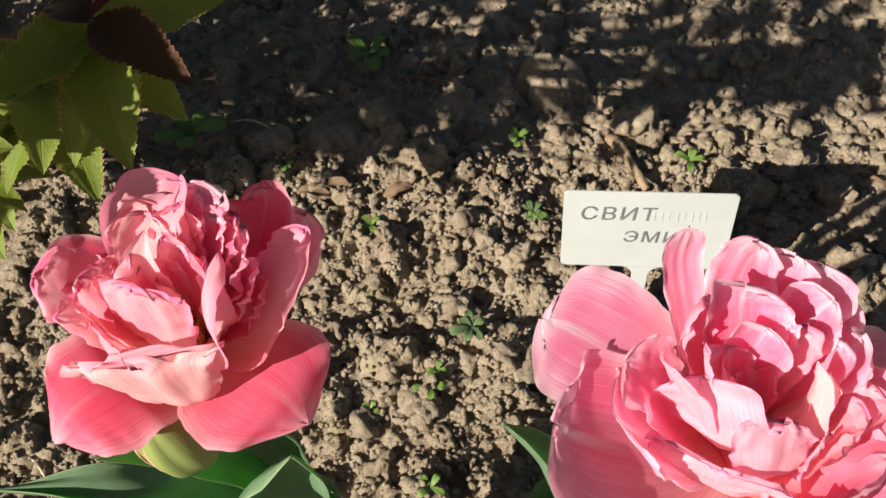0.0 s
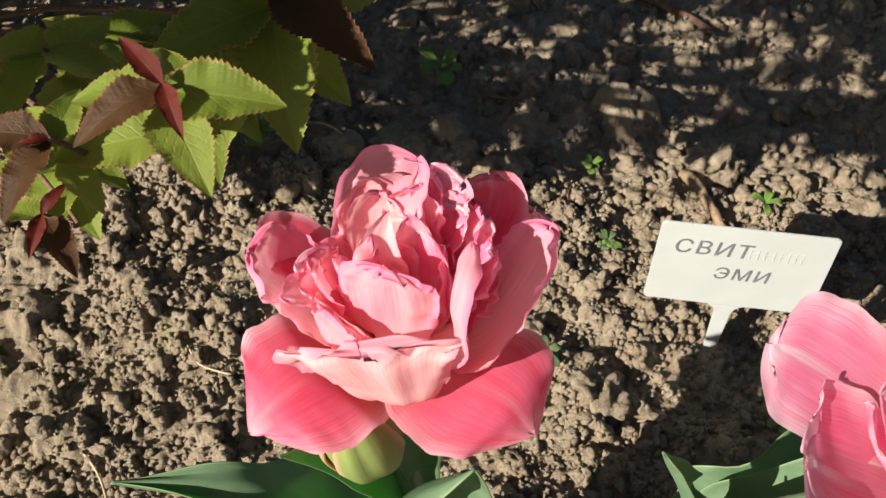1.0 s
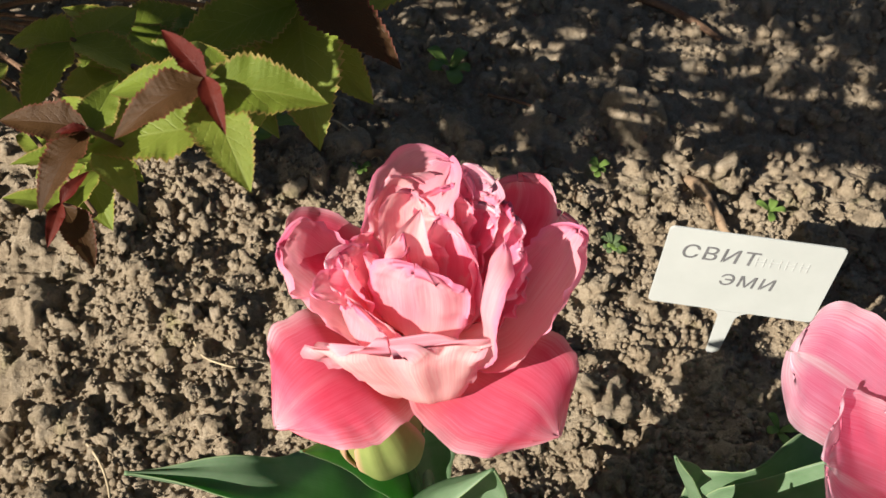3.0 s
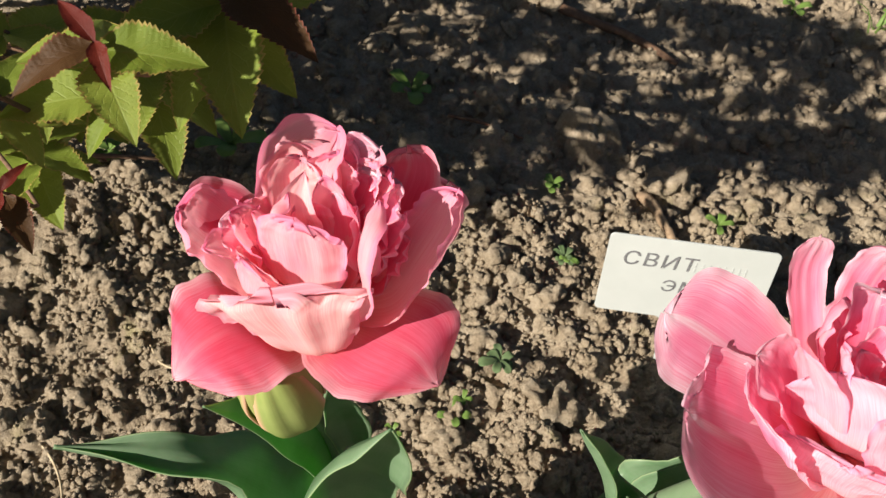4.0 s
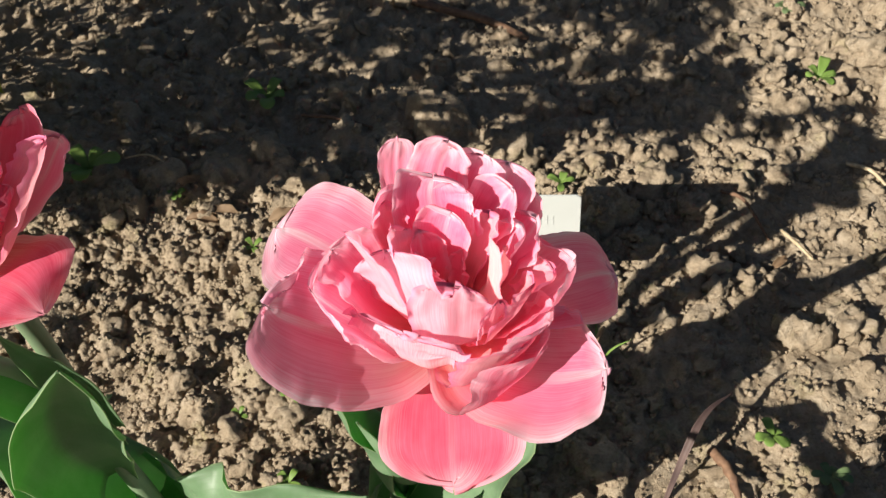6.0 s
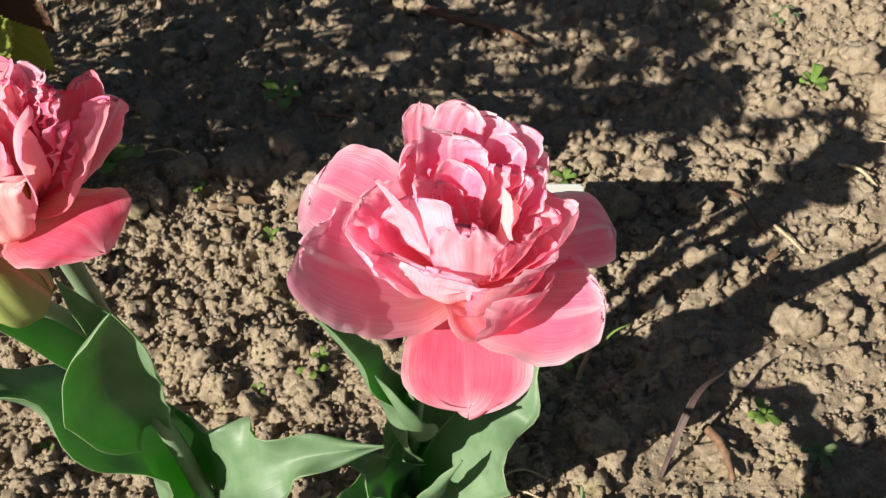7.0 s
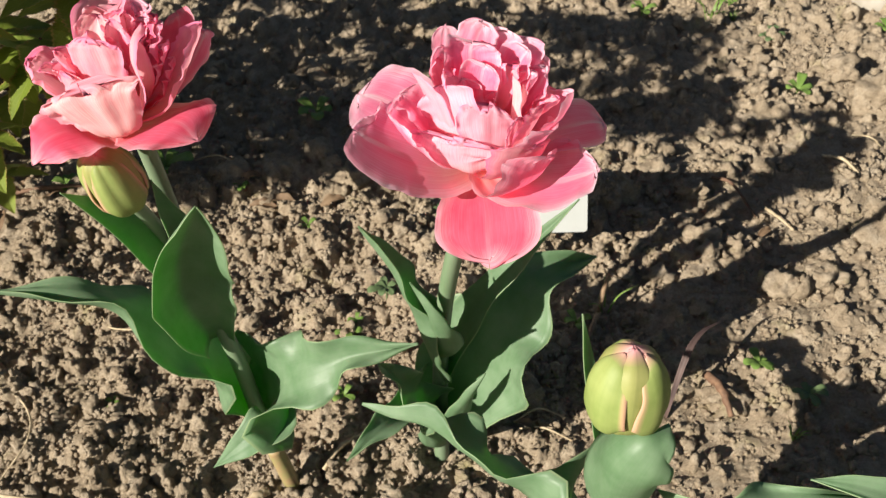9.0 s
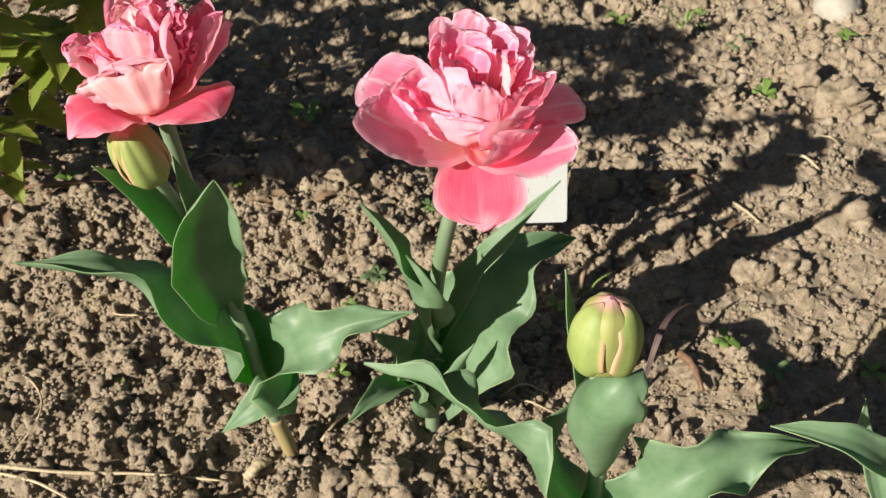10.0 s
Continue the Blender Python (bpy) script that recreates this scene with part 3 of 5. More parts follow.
    bloom_petal(h, c, [(3, -3, 0), (12, -10, 4), (23, -19, 12), (32, -26, 15), (38, -31, 10)], 23.5, PETAL_DEEP, seed=1, cup=(0.35, -0.5), ruffle=0.03, peak=0.5, foot=0.42, tip=0.72, notch=0.03, frill=0.10, crease=0.008)
    # side petals with rolled margins
    bloom_petal(h, c, [(-4, 0, 3), (-18, -1, 10), (-27, 2, 18), (-35, 4, 26), (-39, 4, 32)], 15, PETAL_PALE, seed=3, cup=(0.55, 0.5), roll=1.5, ruffle=0.06, peak=0.7, tip=0.25, foot=0.5, frill=0.48, crease=0.02)
    bloom_petal(h, c, [(-3, 2, 3), (-14, 10, 12), (-25, 13, 20), (-32, 12, 24), (-38, 9, 27)], 11, PETAL_DEEP, seed=6, cup=(0.5, 0.3), ruffle=0.05, peak=0.7, tip=0.3, frill=0.2)
    bloom_petal(h, c, [(4, -1, 3), (22, -8, 14), (30, -2, 25), (36, 5, 35), (39, 12, 42)], 13.5, PETAL_PALE, seed=4, cup=(0.7, 0.7), roll=1.5, ruffle=0.06, peak=0.6, tip=0.35, foot=0.5, frill=0.48, crease=0.02)
    bloom_petal(h, c, [(4, 2, 3), (19, 8, 12), (29, 17, 20), (34, 23, 27), (36, 26, 30)], 15, PETAL_ROSE, seed=105, cup=(0.5, 0.4), ruffle=0.05, peak=0.62, tip=0.4)
    bloom_petal(h, c, [(3, 3, 3), (15, 13, 14), (21, 22, 24), (24, 29, 32), (23, 33, 36)], 13, PETAL_DEEP, seed=5, cup=(0.6, 0.5), ruffle=0.06, peak=0.68, tip=0.4, frill=0.25)
    # the cup in front
    bloom_petal(h, c, [(0, -4, 2), (2, -24, 8), (-1, -27, 18), (-5, -27, 27), (-7, -25, 34)], 27, PETAL_CREAM, seed=7, tilt=-7, face=-93, cup=(0.5, 0.30), ruffle=0.03, waves=3, peak=0.86, foot=0.06, flare=0.75, tip=0.20, crease=0.12, frill=0.32, notch=0.07, fold=0.10)
    bloom_petal(h, c, [(0, -4, 4), (-1, -15, 24), (-2, -15, 37), (-3, -14, 45), (-3, -12, 49)], 14, PETAL_PALE, seed=8, cup=(0.5, 0.4), ruffle=0.04, peak=0.6, tip=0.35, crease=0.09, frill=0.4, notch=0.08)
    bloom_petal(h, c, [(3, -3, 4), (15, -15, 28), (14, -13, 41), (15, -9, 48), (18, -2, 51)], 9, PETAL_PALE, seed=9, cup=(-0.8, -1.3), ruffle=0.03, peak=0.4, foot=0.7, tip=0.6, roll=-0.5, crease=0.04)
    bloom_petal(h, c, [(-3, -3, 4), (-15, -16, 20), (-16, -16, 30), (-17, -15, 36)], 13, PETAL_PALE, seed=11, cup=(0.6, 0.3), ruffle=0.08, peak=0.7, tip=0.35, frill=0.3)
    bloom_petal(h, c, [(-3, -3, 4), (-12, -13, 24), (-13, -15, 31), (-14, -16, 36)], 10, PETAL_CREAM, seed=22, cup=(0.4, 0.2), ruffle=0.12, peak=0.7, tip=0.3, frill=0.4)
    bloom_petal(h, c, [(-4, -2, 4), (-15, -8, 26), (-22, -9, 33), (-28, -12, 36)], 7, PETAL_PALE, seed=12, cup=(0.5, 0.6), ruffle=0.12, peak=0.55, foot=0.6, frill=0.3)
    bloom_petal(h, c, [(-4, -1, 4), (-14, -5, 26), (-19, -5, 36), (-22, -3, 40)], 10, PETAL_PALE, seed=21, cup=(0.8, 0.9), ruffle=0.10, peak=0.65, tip=0.35, frill=0.4)
    bloom_petal(h, c, [(-4, -2, 4), (-11, -6, 28), (-14, -6, 38), (-16, -4, 43)], 5.5, PETAL_PALE, seed=20, cup=(0.8, 1.0), roll=0.5, ruffle=0.08, peak=0.62, frill=0.3)
    bloom_petal(h, c, [(-4, 0, 4), (-17, -2, 18), (-23, -1, 28), (-26, 0, 33)], 11, PETAL_ROSE, seed=144, cup=(0.7, 0.7), ruffle=0.10, peak=0.66, tip=0.4, frill=0.4)
    bloom_petal(h, c, [(-4, 0, 4), (-14, 0, 24), (-19, 3, 33), (-21, 4, 37)], 8, PETAL_PALE, seed=145, cup=(0.8, 0.9), ruffle=0.12, peak=0.66, tip=0.4, frill=0.5)
    # the crown at the back
    bloom_petal(h, c, [(-1, 4, 3), (-3, 8, 20), (-7, 11, 35), (-4, 17, 45), (3, 25, 50)], 13, PETAL_PALE, seed=13, cup=(0.7, 0.9), ruffle=0.10, waves=4, peak=0.72, tip=0.55, notch=0.16, roll=0.4, frill=0.6)
    bloom_petal(h, c, [(-1, 4, 4), (-2, 8, 22), (-4, 12, 33), (-3, 16, 41), (1, 19, 46)], 14, PETAL_CREAM, seed=14, cup=(0.8, 1.0), ruffle=0.08, waves=4, peak=0.7, tip=0.5, notch=0.12, frill=0.6)
    bloom_petal(h, c, [(0, 4, 4), (1, 10, 22), (2, 16, 38), (5, 20, 44), (8, 22, 48)], 10, PETAL, seed=23, cup=(0.7, 0.8), ruffle=0.14, waves=4, peak=0.72, tip=0.5, notch=0.12, frill=0.5)
    bloom_petal(h, c, [(2, 3, 4), (6, 9, 22), (9, 15, 36), (12, 18, 44), (15, 20, 47)], 10, PETAL_ROSE, seed=15, cup=(0.8, 1.0), ruffle=0.20, waves=5, peak=0.7, tip=0.35, frill=0.6)
    bloom_petal(h, c, [(4, 2, 4), (10, 5, 22), (14, 11, 35), (17, 13, 42), (19, 15, 45)], 10, PETAL_PALE, seed=16, cup=(0.8, 1.0), ruffle=0.22, waves=5, peak=0.7, tip=0.35, frill=0.6)
    bloom_petal(h, c, [(4, 0, 4), (13, 1, 20), (18, 6, 32), (20, 9, 40), (22, 11, 43)], 10, PETAL_ROSE, seed=93, cup=(0.7, 0.9), ruffle=0.22, waves=4, peak=0.7, tip=0.35, frill=0.7)
    bloom_petal(h, c, [(4, 0, 4), (15, -1, 18), (21, 1, 28), (24, 3, 34), (25, 6, 37)], 8, PETAL_ROSE, seed=91, cup=(0.7, 0.9), ruffle=0.22, waves=4, peak=0.68, frill=0.7)
    bloom_petal(h, c, [(4, -1, 4), (18, -3, 14), (23, 0, 22), (26, 1, 27), (27, 2, 31)], 7, PETAL_ROSE, seed=92, cup=(0.6, 0.8), ruffle=0.2, waves=4, peak=0.66, frill=0.6, roll=0.4)
    bloom_petal(h, c, [(-1, 4, 4), (-2, 5, 24), (-5, 7, 35), (-7, 11, 42), (-6, 15, 46)], 9, PETAL_CREAM, seed=141, cup=(0.8, 0.9), ruffle=0.14, waves=4, peak=0.7, tip=0.35, frill=0.5)
    bloom_petal(h, c, [(1, 4, 4), (2, 6, 24), (4, 10, 36), (4, 15, 43), (4, 17, 47)], 9, PETAL_PALE, seed=142, cup=(0.8, 1.0), ruffle=0.18, waves=4, peak=0.7, tip=0.35, frill=0.6)
    bloom_petal(h, c, [(4, 2, 4), (8, 4, 24), (11, 8, 34), (13, 12, 41), (14, 15, 44)], 8, PETAL, seed=143, cup=(0.8, 1.0), ruffle=0.20, waves=4, peak=0.7, tip=0.35, frill=0.7)
    # the heart
    bloom_petal(h, c, [(-4, -2, 4), (-4, -2, 30), (-5, -1, 43), (-3, 6, 51)], 8, PETAL_CREAM, seed=18, cup=(0.6, 0.7), ruffle=0.05, waves=3, peak=0.5, point=1.3, tip=0.9)
    bloom_petal(h, c, [(-3, -2, 4), (-5, -4, 28), (-9, -3, 38), (-10, -1, 44), (-7, 1, 47)], 8, PETAL_PALE, seed=26, cup=(0.9, 1.2), ruffle=0.08, waves=3, peak=0.66, tip=0.35, frill=0.3)
    bloom_petal(h, c, [(-2, -4, 4), (-1, -2, 26), (-3, -1, 37), (-4, 1, 43)], 9, PETAL, seed=28, cup=(0.9, 1.1), ruffle=0.10, waves=3, peak=0.66, tip=0.35, frill=0.3)
    bloom_petal(h, c, [(4, 0, 4), (5, 0, 26), (5, 4, 39), (2, 6, 49)], 7, PETAL_PALE, seed=24, cup=(0.8, 1.0), ruffle=0.10, waves=3, peak=0.6, tip=0.45, frill=0.4)
    bloom_petal(h, c, [(4, -1, 4), (9, -2, 24), (9, 1, 36), (6, 5, 45)], 10, PETAL, seed=29, cup=(0.7, 0.9), ruffle=0.08, waves=3, peak=0.62, tip=0.4, frill=0.3)
    bloom_petal(h, c, [(4, -1, 4), (12, -3, 22), (12, 0, 34), (12, 3, 41)], 8, PETAL, seed=94, cup=(0.7, 0.9), ruffle=0.12, waves=3, peak=0.62, frill=0.4)
    bloom_petal(h, c, [(0, -4, 4), (0, -4, 24), (-4, -5, 34), (-6, -5, 40)], 7, PETAL_ROSE, seed=25, cup=(0.9, 1.0), ruffle=0.08, waves=3, peak=0.6, frill=0.3)
    bloom_petal(h, c, [(1, -4, 4), (2, -6, 26), (0, -4, 34), (-1, -4, 40)], 6, PETAL_CREAM, seed=27, cup=(0.9, 1.2), ruffle=0.1, waves=3, peak=0.62, frill=0.4)
    stamens(h, c, 6, 4)


def tulip_open():
    """The wide-open bloom in the middle of the row."""
    base = (0.119, 0.195, ground_z(0.119, 0.195) - 0.004)
    t = thing("tulip", base, "pink double tulip with wide-open peony-like bloom and wavy leaves", "tulip", "tulips in the bed")
    part("stem", tube("stem", STEM, [base, (0.121, 0.196, 0.06), (0.126, 0.186, 0.14), (0.134, 0.170, 0.205), (0.144, 0.156, 0.255), (0.149, 0.150, 0.288)], (0.0055, 0.0052, 0.005, 0.0047, 0.0045, 0.0048), 14, 34), t)
    leaf(t, [(0.123, 0.194, 0.085), (0.115, 0.184, 0.130), (0.103, 0.182, 0.180), (0.085, 0.181, 0.222)], 0.020, ((0.95, -0.2, 0.2), (0.75, 0.0, 0.6)), 41, ruffle=0.25, cup=(1.4, 1.1), peak=0.4)
    leaf(t, [(0.124, 0.192, 0.100), (0.128, 0.172, 0.130), (0.121, 0.165, 0.165), (0.110, 0.172, 0.188)], 0.011, ((-0.2, 0.9, 0.3), (0.6, 0.5, 0.5)), 42, ruffle=0.16, cup=(1.2, 0.9), peak=0.4)
    leaf(t, [(0.124, 0.194, 0.080), (0.140, 0.202, 0.120), (0.169, 0.204, 0.166), (0.207, 0.217, 0.204)], 0.014, ((-0.6, -0.5, 0.5), (-0.4, -0.3, 0.8)), 43, ruffle=0.12, cup=(1.0, 0.5), peak=0.36)
    leaf(t, [(0.121, 0.194, 0.030), (0.148, 0.200, 0.085), (0.165, 0.210, 0.112), (0.186, 0.228, 0.132), (0.226, 0.248, 0.129)], 0.042, ((-0.45, -0.75, 0.5), (-0.1, -0.4, 0.9)), 44,
         "very broad blade", ruffle=0.24, cup=(0.75, 0.45), peak=0.34, waves=2.4, point=0.95, tip=0.9)
    leaf(t, [(0.117, 0.192, 0.020), (0.103, 0.178, 0.062), (0.087, 0.154, 0.083), (0.066, 0.130, 0.084)], 0.016, ((0.4, 0.5, 0.7), (0.5, 0.3, 0.8)), 45, ruffle=0.25, cup=(1.0, 0.6))
    leaf(t, [(0.117, 0.194, 0.040), (0.108, 0.178, 0.080), (0.099, 0.172, 0.103), (0.086, 0.172, 0.122)], 0.019, ((0.5, -0.6, 0.5), (0.2, -0.2, 0.9)), 46, ruffle=0.5, waves=2.2, cup=(0.8, 0.8))
    leaf(t, [(0.122, 0.190, 0.020), (0.128, 0.174, 0.052), (0.138, 0.168, 0.082), (0.150, 0.172, 0.108)], 0.015, ((-0.2, 0.9, 0.4), (-0.3, 0.6, 0.7)), 47, ruffle=0.16, cup=(1.3, 0.9))
    leaf(t, [(0.118, 0.190, 0.010), (0.113, 0.176, 0.030), (0.112, 0.168, 0.050), (0.108, 0.164, 0.072)], 0.012, (0.2, 0.95, 0.2), 48, "short bright basal blade", ruffle=0.1, cup=(1.3, 1.0))
    c = (0.149, 0.149, 0.284)
    h = head_core(t, c, 0.007, "wide-open, peony-like pink bloom")
    # outer ring
    bloom_petal(h, c, [(0, -4, 1), (0, -17, 3), (1, -30, -1), (1, -41, -8), (1, -49, -16)], 23, PETAL_DEEP, seed=51, cup=(0.3, 0.10), ruffle=0.025, waves=2, peak=0.68, foot=0.22, tip=0.55, frill=0.12, crease=0.008, notch=0.05)
    bloom_petal(h, c, [(-4, -2, 3), (-20, -11, 9), (-36, -12, 17), (-48, -12, 25), (-54, -10, 29)], 29, PETAL_ROSE, seed=52, tilt=9, cup=(0.35, 0.10), ruffle=0.025, peak=0.55, foot=0.35, tip=0.5, frill=0.12, crease=0.008)
    bloom_petal(h, c, [(-3, 2, 4), (-18, 11, 13), (-35, 18, 20), (-47, 24, 23), (-54, 27, 23)], 23, PETAL_ROSE, seed=53, tilt=10, cup=(0.4, 0.05), ruffle=0.025, peak=0.62, foot=0.35, tip=0.45, frill=0.12, crease=0.008, notch=0.06)
    bloom_petal(h, c, [(2, -3, 2), (16, -20, 6), (31, -27, 10), (41, -29, 14), (48, -29, 17)], 25, PETAL_ROSE, seed=55, tilt=-6, cup=(0.45, 0.25), ruffle=0.025, peak=0.55, foot=0.38, tip=0.5, frill=0.12, notch=0.03, crease=0.008)
    bloom_petal(h, c, [(4, 1, 3), (22, 5, 9), (37, 7, 13), (50, 11, 13), (57, 12, 11)], 20, PETAL_ROSE, seed=54, cup=(0.35, 0.1), ruffle=0.025, peak=0.6, foot=0.35, tip=0.5, frill=0.12, crease=0.008)
    bloom_petal(h, c, [(-2, 3, 4), (-8, 18, 15), (-12, 31, 27), (-14, 39, 37), (-13, 42, 47)], 6.5, PETAL, seed=57, face=100, cup=(0.8, 0.3), ruffle=0.06, peak=0.85, foot=0.95, tip=0.3, frill=0.35, notch=0.12)
    bloom_petal(h, c, [(0, 4, 4), (-1, 16, 20), (-2, 23, 36), (0, 28, 47), (3, 32, 54)], 10, PETAL, seed=58, cup=(0.5, 0.3), ruffle=0.12, waves=4, peak=0.74, tip=0.35, frill=0.5)
    bloom_petal(h, c, [(1, 4, 4), (5, 16, 20), (8, 24, 35), (12, 28, 44), (14, 30, 50)], 11, PETAL, seed=59, cup=(0.6, 0.4), ruffle=0.12, waves=4, peak=0.74, tip=0.35, frill=0.5)
    bloom_petal(h, c, [(2, 3, 4), (9, 14, 20), (15, 21, 33), (20, 25, 42), (22, 29, 47)], 13, PETAL_ROSE, seed=60, cup=(0.6, 0.4), ruffle=0.12, waves=4, peak=0.72, tip=0.38, frill=0.45)
    bloom_petal(h, c, [(3, 3, 4), (13, 11, 18), (21, 17, 30), (26, 20, 38), (28, 22, 42)], 11, PETAL_ROSE, seed=56, cup=(0.6, 0.5), ruffle=0.10, waves=4, peak=0.7, tip=0.38, frill=0.4)
    # second ring
    bloom_petal(h, c, [(-3, -2, 3), (-17, -11, 12), (-29, -11, 22), (-36, -11, 31), (-39, -11, 37)], 19, PETAL_ROSE, seed=61, cup=(0.6, 0.5), ruffle=0.05, peak=0.6, tip=0.45, roll=0.5, frill=0.3)
    bloom_petal(h, c, [(-4, -1, 4), (-19, -5, 20), (-28, 1, 32), (-34, 5, 36)], 15, PETAL, seed=99, cup=(0.5, 0.5), ruffle=0.06, peak=0.66, tip=0.4, frill=0.3)
    bloom_petal(h, c, [(-4, -2, 4), (-15, -8, 24), (-21, -5, 38), (-25, -3, 46), (-28, -2, 51)], 11, PETAL_BLUSH, seed=82, face=-150, cup=(0.5, 0.5), ruffle=0.04, peak=0.5, tip=0.75, point=1.5, frill=0.15)
    bloom_petal(h, c, [(-2, -3, 4), (-10, -14, 24), (-13, -12, 34), (-16, -9, 41), (-17, -5, 45)], 16, PETAL_BLUSH, seed=62, face=-128, cup=(0.4, 0.2), ruffle=0.03, peak=0.62, tip=0.45, frill=0.15, crease=0.07)
    bloom_petal(h, c, [(-2, -4, 4), (-9, -22, 14), (-12, -24, 22), (-12, -25, 28), (-12, -25, 32)], 20, PETAL_BLUSH, seed=63, cup=(0.5, 0.35), ruffle=0.08, waves=4, peak=0.78, tip=0.22, roll=-0.3, frill=0.4, crease=0.09)
    bloom_petal(h, c, [(0, -4, 4), (2, -23, 22), (2, -23, 32), (2, -20, 38), (3, -17, 42)], 12.5, PETAL_BLUSH, seed=64, cup=(0.1, -0.05), ruffle=0.06, peak=0.74, tip=0.22, crease=0.10, frill=0.35, fold=0.14, notch=0.1)
    bloom_petal(h, c, [(2, -3, 4), (12, -18, 22), (14, -19, 31), (16, -17, 36)], 7.5, PETAL_BLUSH, seed=114, cup=(0.3, -0.5), ruffle=0.08, peak=0.6, tip=0.45, crease=0.14, frill=0.5)
    bloom_petal(h, c, [(1, -4, 3), (9, -25, 7), (17, -31, 12), (23, -31, 19), (26, -30, 25)], 23, PETAL, seed=65, cup=(0.6, 0.5), ruffle=0.035, waves=4, peak=0.66, tip=0.35, roll=0.3, frill=0.22)
    bloom_petal(h, c, [(1, -4, 4), (9, -25, 13), (15, -30, 20), (19, -31, 27), (21, -31, 31)], 20, PETAL_PALE, seed=66, cup=(0.6, 0.5), ruffle=0.035, waves=4, peak=0.7, tip=0.28, roll=0.3, frill=0.22)
    bloom_petal(h, c, [(2, -3, 4), (13, -21, 16), (21, -25, 25), (26, -25, 31), (30, -25, 35)], 17, PETAL, seed=67, cup=(0.6, 0.6), ruffle=0.035, waves=4, peak=0.66, tip=0.32, roll=0.4, frill=0.22)
    bloom_petal(h, c, [(2, -3, 4), (13, -17, 20), (20, -18, 30), (24, -16, 36), (26, -15, 40)], 11, PETAL_PALE, seed=88, cup=(0.6, 0.6), ruffle=0.08, waves=4, peak=0.68, tip=0.32, roll=0.4, frill=0.35)
    bloom_petal(h, c, [(4, -1, 4), (18, -7, 16), (29, -8, 27), (36, -7, 35), (39, -5, 39)], 18, PETAL, seed=68, cup=(0.7, 0.6), ruffle=0.035, waves=3, peak=0.64, tip=0.4, roll=0.6, frill=0.22)
    bloom_petal(h, c, [(3, -2, 4), (16, -10, 22), (24, -9, 32), (30, -9, 37), (33, -8, 39)], 10, PETAL_PALE, seed=80, cup=(0.6, 0.7), ruffle=0.08, waves=4, peak=0.68, tip=0.35, roll=0.5, frill=0.35)
    bloom_petal(h, c, [(4, 1, 4), (14, 3, 20), (23, 6, 32), (28, 7, 40), (29, 8, 44)], 13, PETAL_ROSE, seed=69, cup=(0.7, 0.8), ruffle=0.10, waves=3, peak=0.66, tip=0.4, frill=0.4)
    # heart of the bloom
    bloom_petal(h, c, [(0, 4, 4), (-1, 10, 24), (-2, 13, 40), (-3, 16, 48), (-2, 20, 51)], 14, PETAL_ROSE, seed=71, cup=(0.7, 0.9), ruffle=0.10, waves=3, peak=0.68, tip=0.35, frill=0.4)
    bloom_petal(h, c, [(-3, 3, 4), (-9, 8, 25), (-14, 12, 40), (-15, 15, 48), (-13, 17, 51)], 12, PETAL, seed=72, cup=(0.8, 1.0), ruffle=0.10, waves=3, peak=0.66, tip=0.35, roll=0.5, frill=0.4)
    bloom_petal(h, c, [(-4, 1, 4), (-11, 2, 25), (-16, 6, 38), (-18, 9, 45), (-17, 12, 49)], 8, PETAL_PALE, seed=73, cup=(0.8, 1.0), ruffle=0.12, waves=3, peak=0.66, roll=0.5, frill=0.4)
    bloom_petal(h, c, [(-3, -2, 4), (-9, -5, 26), (-13, -2, 38), (-15, 1, 45), (-15, 3, 48)], 8, PETAL_BLUSH, seed=85, cup=(0.7, 0.9), ruffle=0.14, waves=3, peak=0.66, tip=0.35, roll=0.4, frill=0.5)
    bloom_petal(h, c, [(-3, -3, 4), (-5, -6, 27), (-8, -5, 37), (-8, -3, 42)], 7.5, PETAL_BLUSH, seed=78, cup=(0.7, 0.9), ruffle=0.14, waves=3, peak=0.66, tip=0.35, frill=0.5)
    bloom_petal(h, c, [(-2, -3, 4), (-3, -5, 26), (-4, -4, 34), (-5, -3, 38)], 7, PETAL, seed=79, cup=(0.6, 0.8), ruffle=0.14, waves=3, peak=0.7, tip=0.3, frill=0.5)
    bloom_petal(h, c, [(1, 4, 4), (1, 6, 26), (1, 7, 38), (2, 8, 44), (3, 9, 46)], 11, PETAL_ROSE, seed=75, cup=(0.9, 1.1), ruffle=0.05, waves=3, peak=0.66, tip=0.4, frill=0.25)
    bloom_petal(h, c, [(2, 3, 4), (6, 10, 24), (6, 13, 38), (6, 16, 45), (8, 16, 48)], 10, PETAL_ROSE, seed=83, cup=(0.8, 1.0), ruffle=0.10, waves=3, peak=0.66, tip=0.35, frill=0.4)
    bloom_petal(h, c, [(3, 3, 4), (10, 10, 24), (15, 13, 37), (19, 16, 44), (22, 17, 48)], 11, PETAL_ROSE, seed=74, cup=(0.7, 0.8), ruffle=0.10, waves=3, peak=0.66, tip=0.4, frill=0.4)
    bloom_petal(h, c, [(4, 2, 4), (9, 4, 26), (12, 7, 37), (14, 9, 42), (15, 11, 44)], 8, PETAL_PALE, seed=112, cup=(0.7, 0.9), ruffle=0.14, waves=3, peak=0.66, tip=0.32, roll=0.4, frill=0.5)
    bloom_petal(h, c, [(4, 0, 4), (13, 0, 24), (18, 2, 34), (22, 4, 40), (24, 6, 43)], 10, PETAL, seed=89, cup=(0.8, 1.0), ruffle=0.12, waves=3, peak=0.66, tip=0.38, roll=0.4, frill=0.4)
